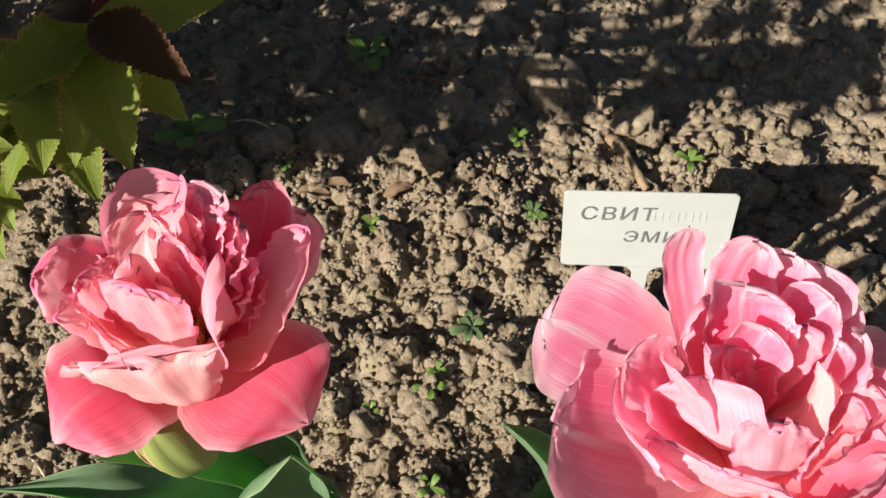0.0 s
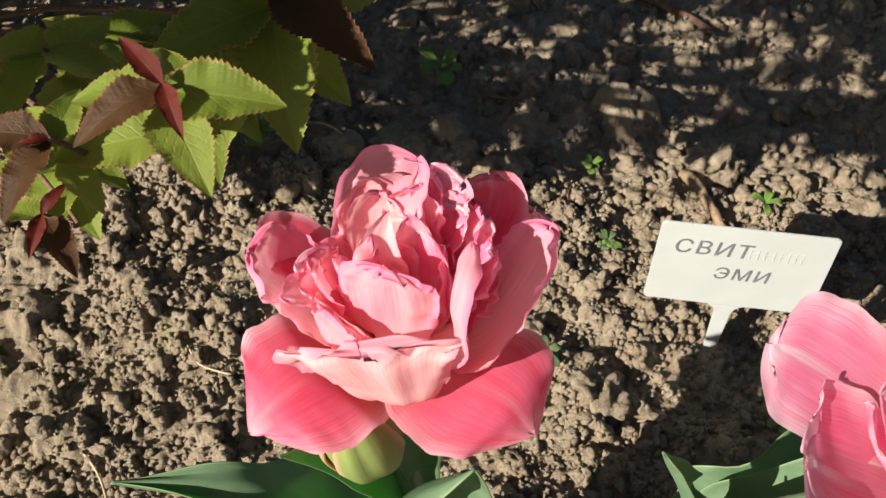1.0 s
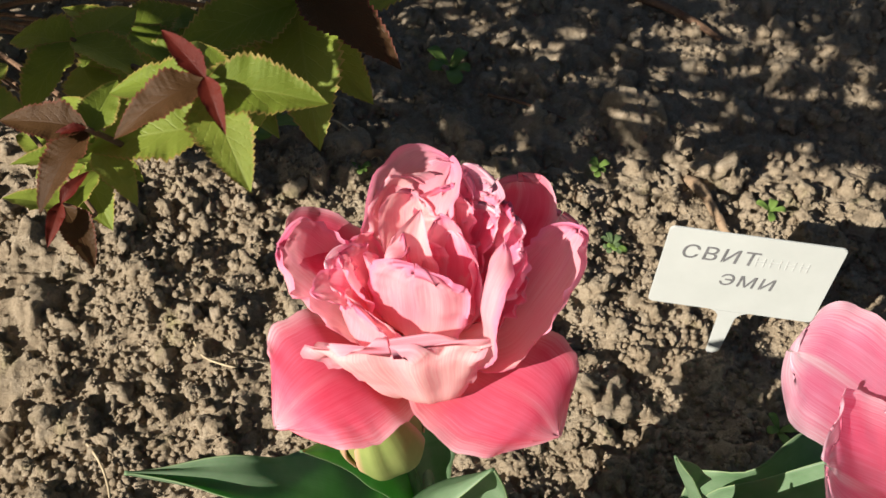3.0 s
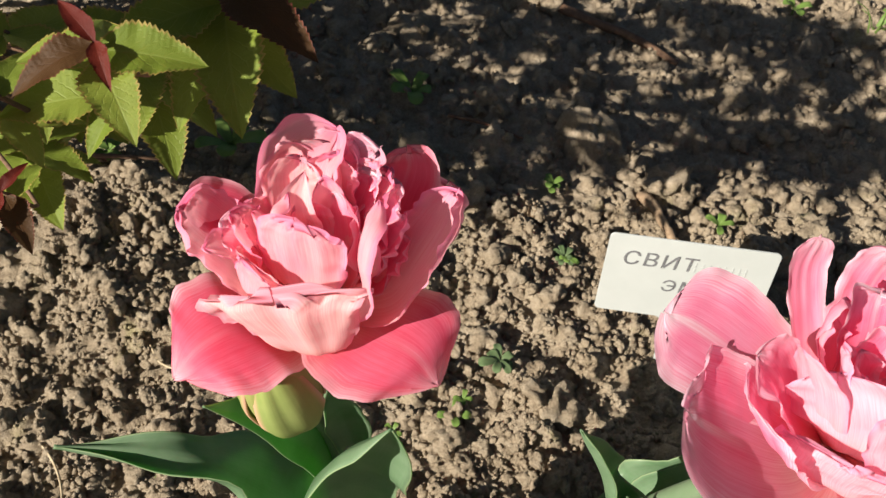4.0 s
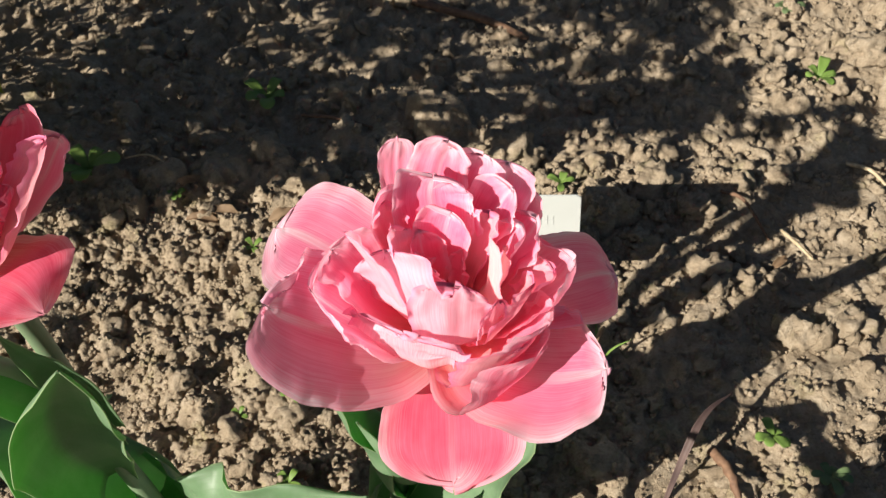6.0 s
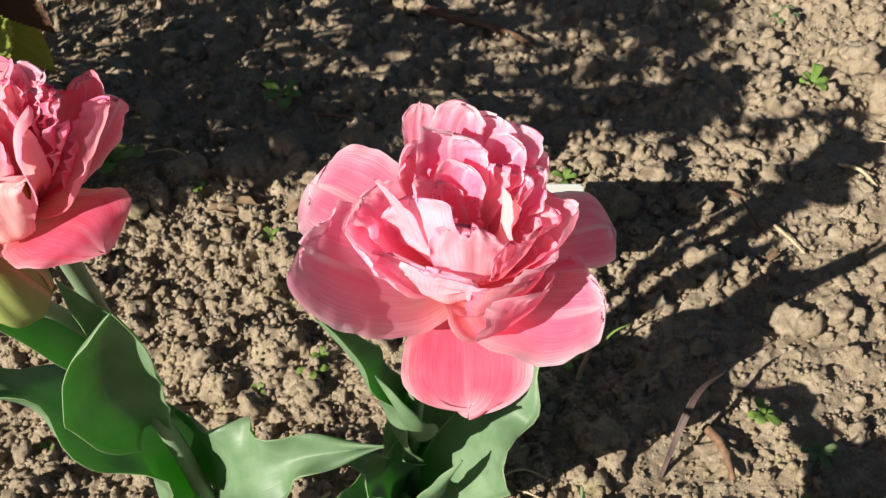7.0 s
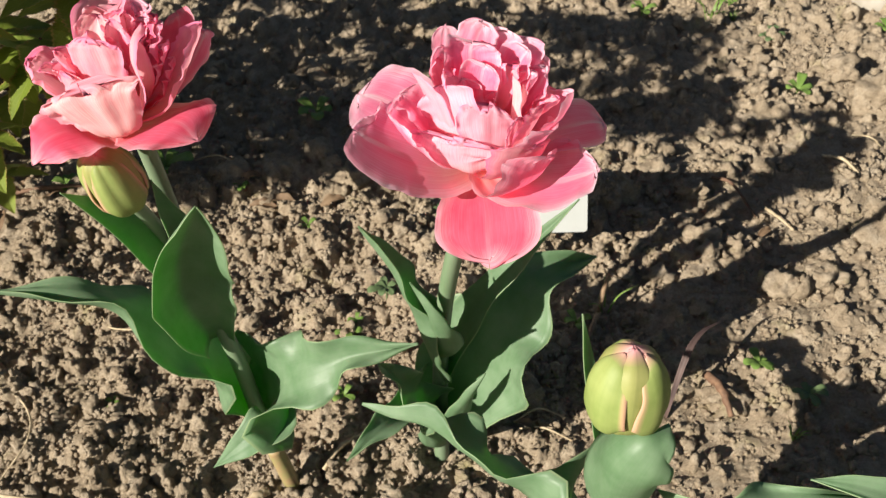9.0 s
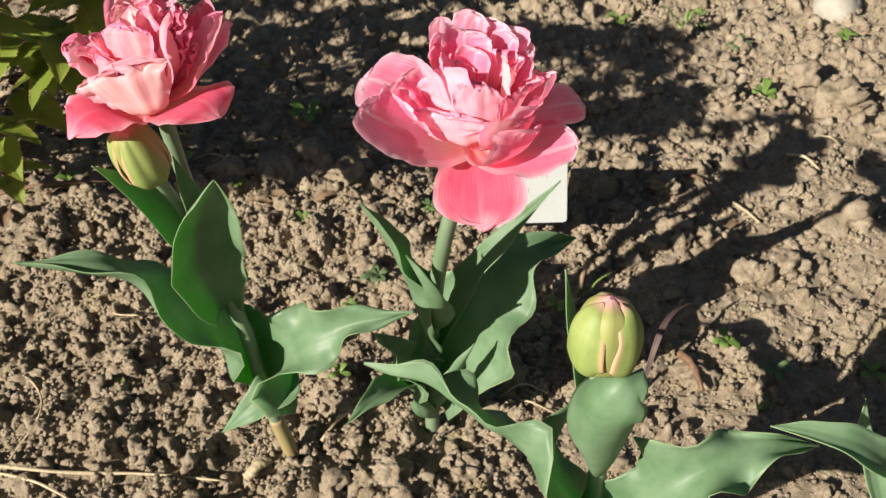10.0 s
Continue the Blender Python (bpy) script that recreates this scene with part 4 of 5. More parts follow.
    bloom_petal(h, c, [(3, -3, 4), (11, -9, 24), (13, -9, 34), (14, -6, 41), (14, -1, 46)], 7.5, PETAL_CREAM, seed=76, cup=(-0.8, -1.0), ruffle=0.05, peak=0.45, foot=0.6, tip=0.6, frill=0.3)
    bloom_petal(h, c, [(3, -2, 4), (12, -7, 28), (16, -6, 36), (18, -4, 41), (18, -3, 44)], 5.5, PETAL_CREAM, seed=81, cup=(-0.5, -0.8), ruffle=0.05, peak=0.5, foot=0.6, tip=0.6, frill=0.3)
    bloom_petal(h, c, [(4, 0, 4), (6, 0, 24), (6, 2, 31), (6, 3, 36)], 5, PETAL, seed=98, cup=(0.9, 1.3), ruffle=0.22, waves=3, peak=0.6, frill=0.6)
    bloom_petal(h, c, [(-4, 1, 4), (-4, 1, 26), (-6, 3, 36), (-7, 6, 42)], 8, PETAL_ROSE, seed=113, cup=(0.8, 1.0), ruffle=0.14, waves=3, peak=0.64, frill=0.45)
    stamens(h, c, 6, 9)


def tulip_budding():
    """The plant nearest the path, still in bud."""
    base = (0.215, 0.075, ground_z(0.215, 0.075) - 0.004)
    t = thing("tulip", base, "tulip in tight green bud flushed pink at its tip", "tulip", "tulips in the bed")
    part("stem", tube("stem", STEM, [base, (0.213, 0.066, 0.08), (0.210, 0.058, 0.14), (0.204, 0.052, 0.19), (0.203, 0.052, 0.224)], (0.0056, 0.0054, 0.005, 0.0045, 0.0048), 14, 30), t)
    bud(t, (0.203, 0.0515, 0.2185), (0.206, 0.058, 0.256), 0.0315, 61, "closed green bud, pink at the tip", -92)
    leaf(t, [(0.213, 0.067, 0.060), (0.186, 0.060, 0.118), (0.156, 0.071, 0.148), (0.124, 0.089, 0.166), (0.085, 0.106, 0.168)], 0.030, ((1.0, 0.0, 0.2), (0.65, 0.35, 0.62)), 71, "long wavy blade", ruffle=0.55, waves=2.8, cup=(1.1, 0.8), peak=0.36, point=0.66)
    leaf(t, [(0.216, 0.064, 0.060), (0.236, 0.042, 0.115), (0.262, 0.042, 0.142), (0.293, 0.050, 0.148), (0.331, 0.061, 0.134)], 0.029, ((-0.35, -0.5, 0.75), (0.0, -0.4, 0.9)), 72, "broad wavy blade", ruffle=0.55, waves=2.6, cup=(0.9, 0.5), peak=0.34, point=0.9)
    leaf(t, [(0.210, 0.058, 0.118), (0.205, 0.043, 0.150), (0.199, 0.035, 0.180), (0.201, 0.033, 0.206), (0.211, 0.037, 0.222), (0.222, 0.047, 0.221)], 0.025, ((0.25, 1.0, 0.2), (0.7, 0.5, -0.4)), 73, "cupped upper blade", ruffle=0.18, waves=1.8, cup=(1.2, 1.0), peak=0.58, foot=0.22, point=1.4, tip=0.8, fold=0.22)
    leaf(t, [(0.208, 0.064, 0.130), (0.200, 0.072, 0.180), (0.192, 0.076, 0.225), (0.187, 0.074, 0.262)], 0.006, (0.6, -0.8, 0.1), 74, ruffle=0.05, peak=0.4)


def tulip_leafy():
    """A young plant without a flower, of which a few blades reach over."""
    base = (0.400, 0.055, ground_z(0.400, 0.055) - 0.004)
    t = thing("tulip", base, "young tulip plant with wavy glaucous blades and no flower", "tulip", "tulips in the bed")
    part("stem", tube("stem", STEM, [base, (0.401, 0.056, 0.03), (0.402, 0.054, 0.07)], (0.005, 0.0045, 0.003), 12, 14), t)
    leaf(t, [(0.399, 0.053, 0.030), (0.376, 0.046, 0.112), (0.348, 0.045, 0.148), (0.322, 0.052, 0.157), (0.300, 0.060, 0.155)], 0.015, ((0.6, -0.3, 0.7), (0.1, -0.3, 0.9)), 81, "blade with a reddish tip", ruffle=0.12, cup=(1.0, 0.6))
    leaf(t, [(0.403, 0.058, 0.030), (0.412, 0.070, 0.075), (0.424, 0.085, 0.105), (0.445, 0.10, 0.115)], 0.014, ((-0.6, -0.5, 0.5), (-0.3, -0.4, 0.8)), 82, ruffle=0.12)
    leaf(t, [(0.400, 0.060, 0.030), (0.393, 0.085, 0.062), (0.386, 0.105, 0.085), (0.384, 0.112, 0.108)], 0.009, (0.1, -0.8, 0.5), 83, ruffle=0.08)


tulip_rosy()
tulip_open()
tulip_budding()
tulip_leafy()


# ---- the plant label ----
def plant_label():
    foot = Vector((0.188, 0.376, 0.0))
    t = thing("plant_label", foot, "white plastic plant label on a stake, hand-lettered in grey", "plant label")
    ex = Vector((0.994, -0.085, 0.045)).normalized()
    ey = Vector((-0.04, 0.12, 1.0))
    ey = (ey - ex * ex.dot(ey)).normalized()
    ez = ex.cross(ey)
    m = Matrix.Translation((0.1900, 0.3785, 0.0350)) @ Matrix((ex, ey, ez)).transposed().to_4x4()

    def plate_mesh(name, outline, depth, mat):
        bm = bmesh.new()
        f = bm.faces.new([bm.verts.new((x, y, 0)) for x, y in outline])
        bm.normal_update()
        ext = bmesh.ops.extrude_face_region(bm, geom=[f])
        bmesh.ops.translate(bm, verts=[v for v in ext["geom"] if isinstance(v, bmesh.types.BMVert)], vec=(0, 0, -depth))
        bmesh.ops.recalc_face_normals(bm, faces=bm.faces)
        bmesh.ops.bevel(bm, geom=[e for e in bm.edges if len(e.link_faces) == 2 and e.calc_face_angle(0) > 1.2], offset=0.0004, segments=2, affect="EDGES")
        bm.transform(m)
        me = bpy.data.meshes.new(name)
        bm.to_mesh(me)
        bm.free()
        me.materials.append(mat)
        return me

    w, h, r = 0.0535, 0.0690, 0.0035
    outline = []
    for cx, cy, a0 in ((w - r, r, -90), (w - r, h - r, 0), (-w + r, h - r, 90), (-w + r, r, 180)):
        outline += [(cx + r * math.cos(radians(a0 + k * 15)), cy + r * math.sin(radians(a0 + k * 15))) for k in range(7)]
    part("plate", plate_mesh("plate", outline, 0.0018, PLASTIC), t)
    neck = [(0.014, 0.0004)] + [(0.0055 + 0.0085 * (1 - math.sin(k * 0.2618)), -0.0085 * (1 - math.cos(k * 0.2618)) * 1.0) for k in range(1, 7)]
    stake = neck + [(0.0042, -0.045), (0.001, -0.075), (-0.001, -0.075), (-0.0042, -0.045)] + [(-x, y) for x, y in neck[::-1]]
    part("stake", plate_mesh("stake", [(x, y) for x, y in stake], 0.0026, PLASTIC), t)

    def lettering(name, text, size, x, y, mat, label=""):
        cu = bpy.data.curves.new(name, "FONT")
        cu.body, cu.size, cu.extrude, cu.offset, cu.shear, cu.space_character = text, size, 0.00010, 0.0, 0.10, 1.15
        ob = bpy.data.objects.new(name, cu)
        scene.collection.objects.link(ob)
        bpy.context.view_layer.update()
        me = bpy.data.meshes.new_from_object(ob.evaluated_get(bpy.context.evaluated_depsgraph_get()))
        bpy.data.objects.remove(ob)
        me.transform(m @ pose(x, y, 0.0004))
        me.materials.clear()
        me.materials.append(mat)
        part(name, me, t, label)

    lettering("lettering", "СВИТ", 0.0160, -0.0435, 0.0450, INK, "hand-lettered first line")
    lettering("lettering", "ЭМИ", 0.0140, -0.0150, 0.0250, INK, "hand-lettered second line")
    for x, wd in ((0.0035, 0.006), (0.0125, 0.007), (0.0220, 0.006), (0.0310, 0.005)):
        for bx, by, bw, bh in ((x, 0.0450, 0.0007, 0.008), (x + wd * 0.8, 0.0448, 0.0007, 0.008), (x, 0.0490, wd * 0.8, 0.0006)):
            bm = bmesh.new()
            bmesh.ops.create_cube(bm, size=1.0, matrix=m @ Matrix.Translation((bx + bw / 2, by + bh / 2, 0.0001)) @ Matrix.Diagonal((bw, bh, 0.0003, 1)))
            me = bpy.data.meshes.new("faded_mark")
            bm.to_mesh(me)
            bm.free()
            me.materials.append(INK_FADED)
            part("faded_mark", me, t, "faded pen mark")


plant_label()


# ---- the shrub beside the tulips ----
LEAF_POOL = {}


def shrub_leaf_mesh(kind, variant):
    key = (kind, variant)
    if key not in LEAF_POOL:
        mat, long, wide = {"green": (SHRUB_LEAF, 1.0, 0.33), "young": (SHRUB_YOUNG, 1.0, 0.29), "red": (SHRUB_RED, 1.0, 0.21)}[kind]
        bend = (0.02, 0.10, 0.18, -0.04)[variant]
        LEAF_POOL[key] = blade("leaf", mat, [(0, 0, 0), (0.3, 0, 0.05), (0.65, 0, 0.05 - bend * 0.4), (1, 0, -bend)], wide, up=(0, 0, 1), seed=100 + variant, cup=(0.35, 0.2),
                               ruffle=0.06, waves=3, peak=0.36, foot=0.12, tip=0.95, point=1.5, crease=0.05, notch=0.0, nu=81, nv=11, thick=0.0, teeth=20, fold=0.28 if kind == "red" else 0.16)
    return LEAF_POOL[key]


def put_leaf(shrub, kind, at, az, length, droop, roll, variant):
    """One leaf at the end of a shoot. az: degrees round the upright; droop: degrees below the level."""
    ob = new("leaf", shrub_leaf_mesh(kind, variant))
    ob.parent = shrub
    ob.matrix_parent_inverse = Matrix.Translation(-shrub.location)
    ob.matrix_basis = Matrix.Translation(at) @ pose(0, 0, 0, 0, 0, az) @ pose(0, 0, 0, roll, droop, 0) @ Matrix.Diagonal((length, length, length, 1))


def tip_shoot(shrub, root, at, leaves):
    at, root = Vector(at), Vector(root)
    part("stem", tube("stem", TWIG, [root, root.lerp(at, 0.5) + Vector((0, 0.05, -0.01)), at + Vector((-0.008, 0.030, -0.035)), at], (0.0022, 0.0016, 0.0010, 0.0007), 7, 16), shrub)
    for k, (kind, az, mm, droop, low) in enumerate(leaves):
        put_leaf(shrub, kind, at + Vector((-0.0012 * low, 0.003 * low, -0.008 * low)), az, mm / 1000, droop, (-14, 10, -6, 16)[k % 4], k % 4)


def build_shrub():
    foot = Vector((-0.49, 0.56, ground_z(-0.49, 0.56)))
    s = thing("shrub", foot, "leafy shrub with toothed yellow-green leaves and red-bronze young shoots", "shrub")
    rnd = random.Random(8)
    # the shoots that lean out over the tulips
    tip_shoot(s, foot, (-0.064, 0.180, 0.387), [("red", 138, 16, -12, 0), ("red", -62, 14, 16, 0), ("young", -146, 23, 10, 0.3), ("green", 0, 27, 6, 0.4), ("green", 50, 18, 8, 0.8), ("green", -58, 25, 16, 1.0),
                                                ("green", 168, 27, 6, 1.2), ("green", 110, 30, 10, 2.0), ("green", 190, 32, 12, 3.2), ("green", 140, 34, 14, 4.0)])
    tip_shoot(s, foot, (-0.095, 0.181, 0.366), [("young", 178, 21, 2, 0), ("young", -112, 22, 16, 0.3), ("red", -150, 8, -10, 0), ("green", 78, 16, -10, 0.3), ("green", 130, 18, 4, 0.6), ("green", -140, 16, 12, 0.8), ("green", -40, 17, 18, 1.6), ("green", 185, 24, 10, 2.4), ("green", 30, 20, 10, 2.6)])
    tip_shoot(s, foot, (-0.152, 0.248, 0.250), [("red", -95, 18, 20, 0), ("red", 60, 16, -20, 0), ("young", -50, 26, 24, 0.5), ("green", 170, 28, 10, 0.8), ("green", 80, 28, 5, 1.5)])
    tip_shoot(s, foot, (-0.066, 0.298, 0.322), [("red", 30, 24, -20, 0), ("young", -30, 46, 10, 0.3), ("young", 140, 34, 5, 0.3), ("green", 22, 50, 4, 1.0), ("green", -150, 50, 12, 1.2), ("green", -74, 54, 18, 2.0), ("green", 100, 42, 8, 2.2), ("green", -35, 42, 22, 3.2), ("green", 190, 44, 12, 2.8), ("green", -110, 46, 24, 3.6)])
    tip_shoot(s, foot, (-0.116, 0.326, 0.262), [("green", -80, 42, 18, 0.2), ("green", 20, 40, 10, 0.4), ("green", -160, 42, 12, 0.6), ("green", 110, 40, 8, 1.0), ("green", -30, 46, 20, 1.8), ("green", -120, 46, 22, 2.4), ("green", -60, 46, 24, 3.6), ("green", 200, 46, 20, 3.2)])
    tip_shoot(s, foot, (-0.150, 0.205, 0.350), [("red", 120, 16, -25, 0), ("young", -60, 26, 12, 0.3), ("green", 0, 30, 8, 0.6), ("green", 180, 30, 10, 0.8), ("green", -100, 32, 16, 1.6), ("green", 80, 32, 8, 2.2)])
    tip_shoot(s, foot, (-0.135, 0.262, 0.320), [("green", -20, 32, 10, 0.2), ("green", -110, 32, 16, 0.4), ("green", 160, 32, 8, 0.8), ("green", 70, 32, 8, 1.2), ("green", -60, 36, 20, 2.4), ("green", 20, 36, 14, 3.0)])
    tip_shoot(s, foot, (-0.150, 0.335, 0.262), [("green", -30, 42, 10, 0.2), ("green", 40, 40, 6, 0.5), ("green", -100, 44, 14, 0.6), ("green", 150, 42, 8, 1.0), ("green", -50, 46, 24, 2.4), ("green", 20, 46, 18, 3.0)])
    tip_shoot(s, foot, (-0.190, 0.335, 0.185), [("green", -20, 40, 8, 0.2), ("green", -95, 40, 16, 0.4), ("green", 60, 40, 6, 0.8), ("green", -55, 44, 20, 1.8), ("green", 160, 42, 10, 1.2)])
    tip_shoot(s, foot, (-0.190, 0.400, 0.180), [("green", 0, 42, 10, 0.2), ("green", -70, 42, 14, 0.5), ("green", 70, 40, 6, 0.8), ("green", -35, 46, 22, 2.0), ("young", 120, 30, 4, 0)])
    tip_shoot(s, foot, (-0.240, 0.420, 0.085), [("green", 10, 40, 4, 0.2), ("green", -60, 40, 8, 0.4), ("green", 80, 38, 4, 0.8), ("green", -110, 42, 8, 1.2)])
    # unseen extra shoots, added to keep sun off the leaves and soil behind
    for at in ((-0.27, 0.165, 0.42), (-0.30, 0.13, 0.44), (-0.29, 0.18, 0.40), (-0.25, 0.20, 0.40), (-0.171, 0.187, 0.388), (-0.182, 0.215, 0.404), (-0.215, 0.190, 0.425), (-0.216, 0.237, 0.360),
               (-0.625, 0.150, 0.390), (-0.610, 0.124, 0.420), (-0.560, 0.124, 0.420), (-0.466, 0.157, 0.390), (-0.498, 0.108, 0.440), (-0.630, 0.109, 0.400), (-0.580, 0.114, 0.400), (-0.666, 0.129, 0.390)):
        tip_shoot(s, foot, at, [("green", 30, 44, 8, 0.2), ("green", -50, 44, 10, 0.4), ("green", 130, 44, 8, 0.8), ("green", -140, 46, 14, 1.2), ("green", 80, 48, 10, 2.0)])
    # the mass of the shrub, off the bed: its nearer shoots leaf by leaf, the rest as foliage
    made, far = 0, []
    while made < 98:
        x, y, z = rnd.uniform(-0.80, -0.16), rnd.uniform(-0.10, 0.85), rnd.uniform(0.10, 0.50)
        high = made >= 86
        # the last, high shoots are added out of view to carry the shade farther right
        if high:
            z = rnd.uniform(0.36, 0.56)
            x = rnd.uniform(0.12, 0.50) - 1.45 * z
            y = 0.717 * x + rnd.uniform(0.29, 0.46)
        c, sx = y - 0.717 * x, x + 1.45 * z
        edge = -0.125 - 0.30 * (y - 0.1) + 0.36 * (z - 0.25)
        # drop shoots whose shadow would reach the soil left sunlit
        if y + 1.04 * z < 0.545 + 0.27 * sx:
            continue
        if c < (0.29 if high else 0.40) or c > 1.05 or x > edge - (0.05 if y < 0.36 else -0.05) or sx < -0.20 or sx > (0.5 if high else 0.52) + 0.1 * rnd.random() or (not high and c < 0.5 and rnd.random() < 0.6):
            continue
        made += 1
        at, spin, red = Vector((x, y, z)), rnd.uniform(0, 360), rnd.random() < 0.4
        leaves = []
        for k in range(6 if made <= 26 else 5):
            kind = ("red" if k == 0 else "young" if k < 3 else "green") if red else "green"
            leaves.append((kind, spin + 137 * k, (28 if kind == "red" else 32 if high else 42) + rnd.uniform(0, 14), rnd.uniform(-5, 25), 0.5 * k))
        root = foot + Vector((rnd.uniform(-0.12, 0.06), rnd.uniform(-0.14, 0.12), -0.004))
        if made <= 26:
            tip_shoot(s, root, at, leaves)
        else:
            tip_shoot(s, root, at, [])
            far += [(kind, at.lerp(root, 0.085 * low) + Vector((rnd.uniform(-0.014, 0.014), rnd.uniform(-0.014, 0.014), rnd.uniform(-0.010, 0.010))), az, mm / 1000, droop) for kind, az, mm, droop, low in leaves]
    base = blade("foliage", SHRUB_LEAF, [(0, 0, 0), (0.3, 0, 0.05), (0.65, 0, 0.01), (1, 0, -0.1)], 0.27, up=(0, 0, 1), seed=77, cup=(0.35, 0.2), ruffle=0.06, peak=0.36, foot=0.12, tip=0.95, point=1.5,
                 notch=0.0, nu=15, nv=5, thick=0.007, fold=0.12)
    v0 = np.array([tuple(v.co) for v in base.vertices])
    f0 = [tuple(q.vertices) for q in base.polygons]
    uv0 = [(0.0, 0.0)] * len(v0)
    for q in base.loops:
        uv0[q.vertex_index] = tuple(base.uv_layers[0].data[q.index].uv)
    bpy.data.meshes.remove(base)
    for kinds, mat, label in ((("green",), SHRUB_LEAF, "yellow-green leaves"), (("young", "red"), SHRUB_YOUNG, "bronze young leaves")):
        verts, faces, uvs = [], [], []
        for kind, at, az, length, droop in far:
            if kind in kinds:
                m = Matrix.Translation(at) @ pose(0, 0, 0, 0, 0, az) @ pose(0, 0, 0, rnd.uniform(-15, 15), droop, 0)
                mm = np.array(m)
                off = len(verts) * len(v0)
                verts.append(v0 * length @ mm[:3, :3].T + mm[:3, 3])
                faces += [tuple(a + off for a in q) for q in f0]
                uvs += uv0
        tagged(part("foliage", smooth_mesh("foliage", np.concatenate(verts), faces, mat, uvs), s, label), kind="stuff")


build_shrub()


# ---- seedlings and grass on the bed ----
def seedling(kind, label):
    mat, n, length, half, rise = {"rosette": (WEED, 6, 0.016, 0.0042, 20), "cross": (WEED, 4, 0.013, 0.0036, 25), "tall": (WEED, 5, 0.026, 0.0065, 42), "grey": (WEED_DULL, 7, 0.014, 0.0036, 25)}[kind]
    t = thing("seedling", (0, 0, 0), label, "weed", "weeds on the bed")
    rnd = random.Random(len(kind) * 7)
    part("stem", tube("stem", mat, [(0, 0, -0.004), (0.0005, 0, 0.003), (0, 0.0005, 0.007)], (0.0009, 0.0008, 0.0006), 7, 6), t)
    for k in range(n):
        a, l = 6.28 * k / n + rnd.uniform(-0.3, 0.3), length * rnd.uniform(0.6, 1.1)
        d = Vector((math.cos(a), math.sin(a), 0))
        z = math.tan(radians(rise + rnd.uniform(-12, 15)))
        pts = [Vector((0, 0, 0.004 + 0.001 * k)), d * l * 0.35 + Vector((0, 0, 0.005 + l * 0.35 * z + 0.001 * k)), d * l * 0.75 + Vector((0, 0, 0.005 + l * 0.6 * z + 0.001 * k)), d * l + Vector((0, 0, 0.004 + l * 0.55 * z + 0.001 * k))]
        part("leaf", blade("leaf", mat, pts, half * rnd.uniform(0.8, 1.1), up=(0, 0, 1), seed=k + n, cup=(0.4, 0.3), ruffle=0.05, peak=0.66, foot=0.22, tip=0.5, nu=14, nv=7, thick=0.0005), t)
    return t


def grass_tuft(label, n=9, tall=0.03):
    t = thing("grass_tuft", (0, 0, 0), label, "grass", "weeds on the bed")
    rnd = random.Random(n)
    for k in range(n):
        a, l = rnd.uniform(0, 6.28), tall * rnd.uniform(0.5, 1.1)
        d = Vector((math.cos(a), math.sin(a), 0))
        f = d * rnd.uniform(0, 0.004)
        part("blade", blade("blade", WEED, [f + Vector((0, 0, -0.003)), f + d * l * 0.2 + Vector((0, 0, l * 0.5)), f + d * l * 0.55 + Vector((0, 0, l * 0.75))], 0.0012, up=-d + Vector((0, 0, 0.5)), seed=k,
                            cup=(0.5, 0.3), peak=0.3, foot=0.7, tip=0.9, point=1.4, nu=10, nv=5, thick=0.0004), t)
    return t


def settle(proto, places):
    for i, (x, y, s) in enumerate(places):
        m = Matrix.Translation((x, y, ground_z(x, y) - 0.001)) @ pose(0, 0, 0, 0, 0, 71 * i)
        if i == 0:
            proto.scale = (s, s, s)
            proto.matrix_basis = m @ Matrix.Diagonal((s, s, s, 1))
        else:
            c = copy_thing(proto, m)
            c.scale = (s, s, s)


settle(seedling("tall", "broad-leaved green seedling in the shade"), [(-0.007, 0.635, 1.0), (-0.146, 0.536, 1.1), (0.505, 0.640, 0.75)])
settle(seedling("cross", "small bright green four-leaved seedling"), [(0.048, 0.307, 0.85), (0.249, 0.501, 0.9), (0.009, 0.295, 0.5), (0.002, 0.445, 0.7), (0.229, 0.317, 0.9), (0.053, 0.319, 0.5), (-0.131, 0.255, 0.5), (0.050, 0.235, 0.7), (0.468, 0.232, 0.9), (0.373, 0.827, 1.3), (0.480, 0.835, 0.9)])
settle(seedling("grey", "dull grey-green seedling rosette"), [(0.076, 0.349, 1.0), (0.392, 0.237, 0.9), (0.509, 0.758, 1.1), (0.124, 0.456, 0.7)])
settle(seedling("rosette", "low green seedling rosette"), [(0.129, 0.456, 0.6), (-0.068, 0.508, 0.6), (0.641, 0.760, 1.0), (-0.238, 0.513, 1.0), (0.116, 0.531, 0.7), (0.361, 0.264, 0.9)])
settle(grass_tuft("small tuft of fresh grass"), [(0.450, 0.798, 1.7), (0.371, 0.204, 0.7), (0.479, 0.808, 0.7)])
settle(grass_tuft("single grass shoot beside a dry stalk", 3, 0.05), [(0.254, 0.330, 0.9)])


# ---- twigs, straws and chips ----
def twig(name, label, category, mat, points, r, seed=0, lift=0.0):
    pts = [Vector((x, y, ground_z(x, y) + r * 0.5 + 0.003 + lift + (0.006 if 0 < i < len(points) - 1 else 0))) for i, (x, y) in enumerate(points)]
    me = tube(name, mat, pts, (r, r * 0.9, r * 0.6), 8, 22, 0.5, seed)
    tagged(new(name, me), label, category, "twigs and straws on the bed")


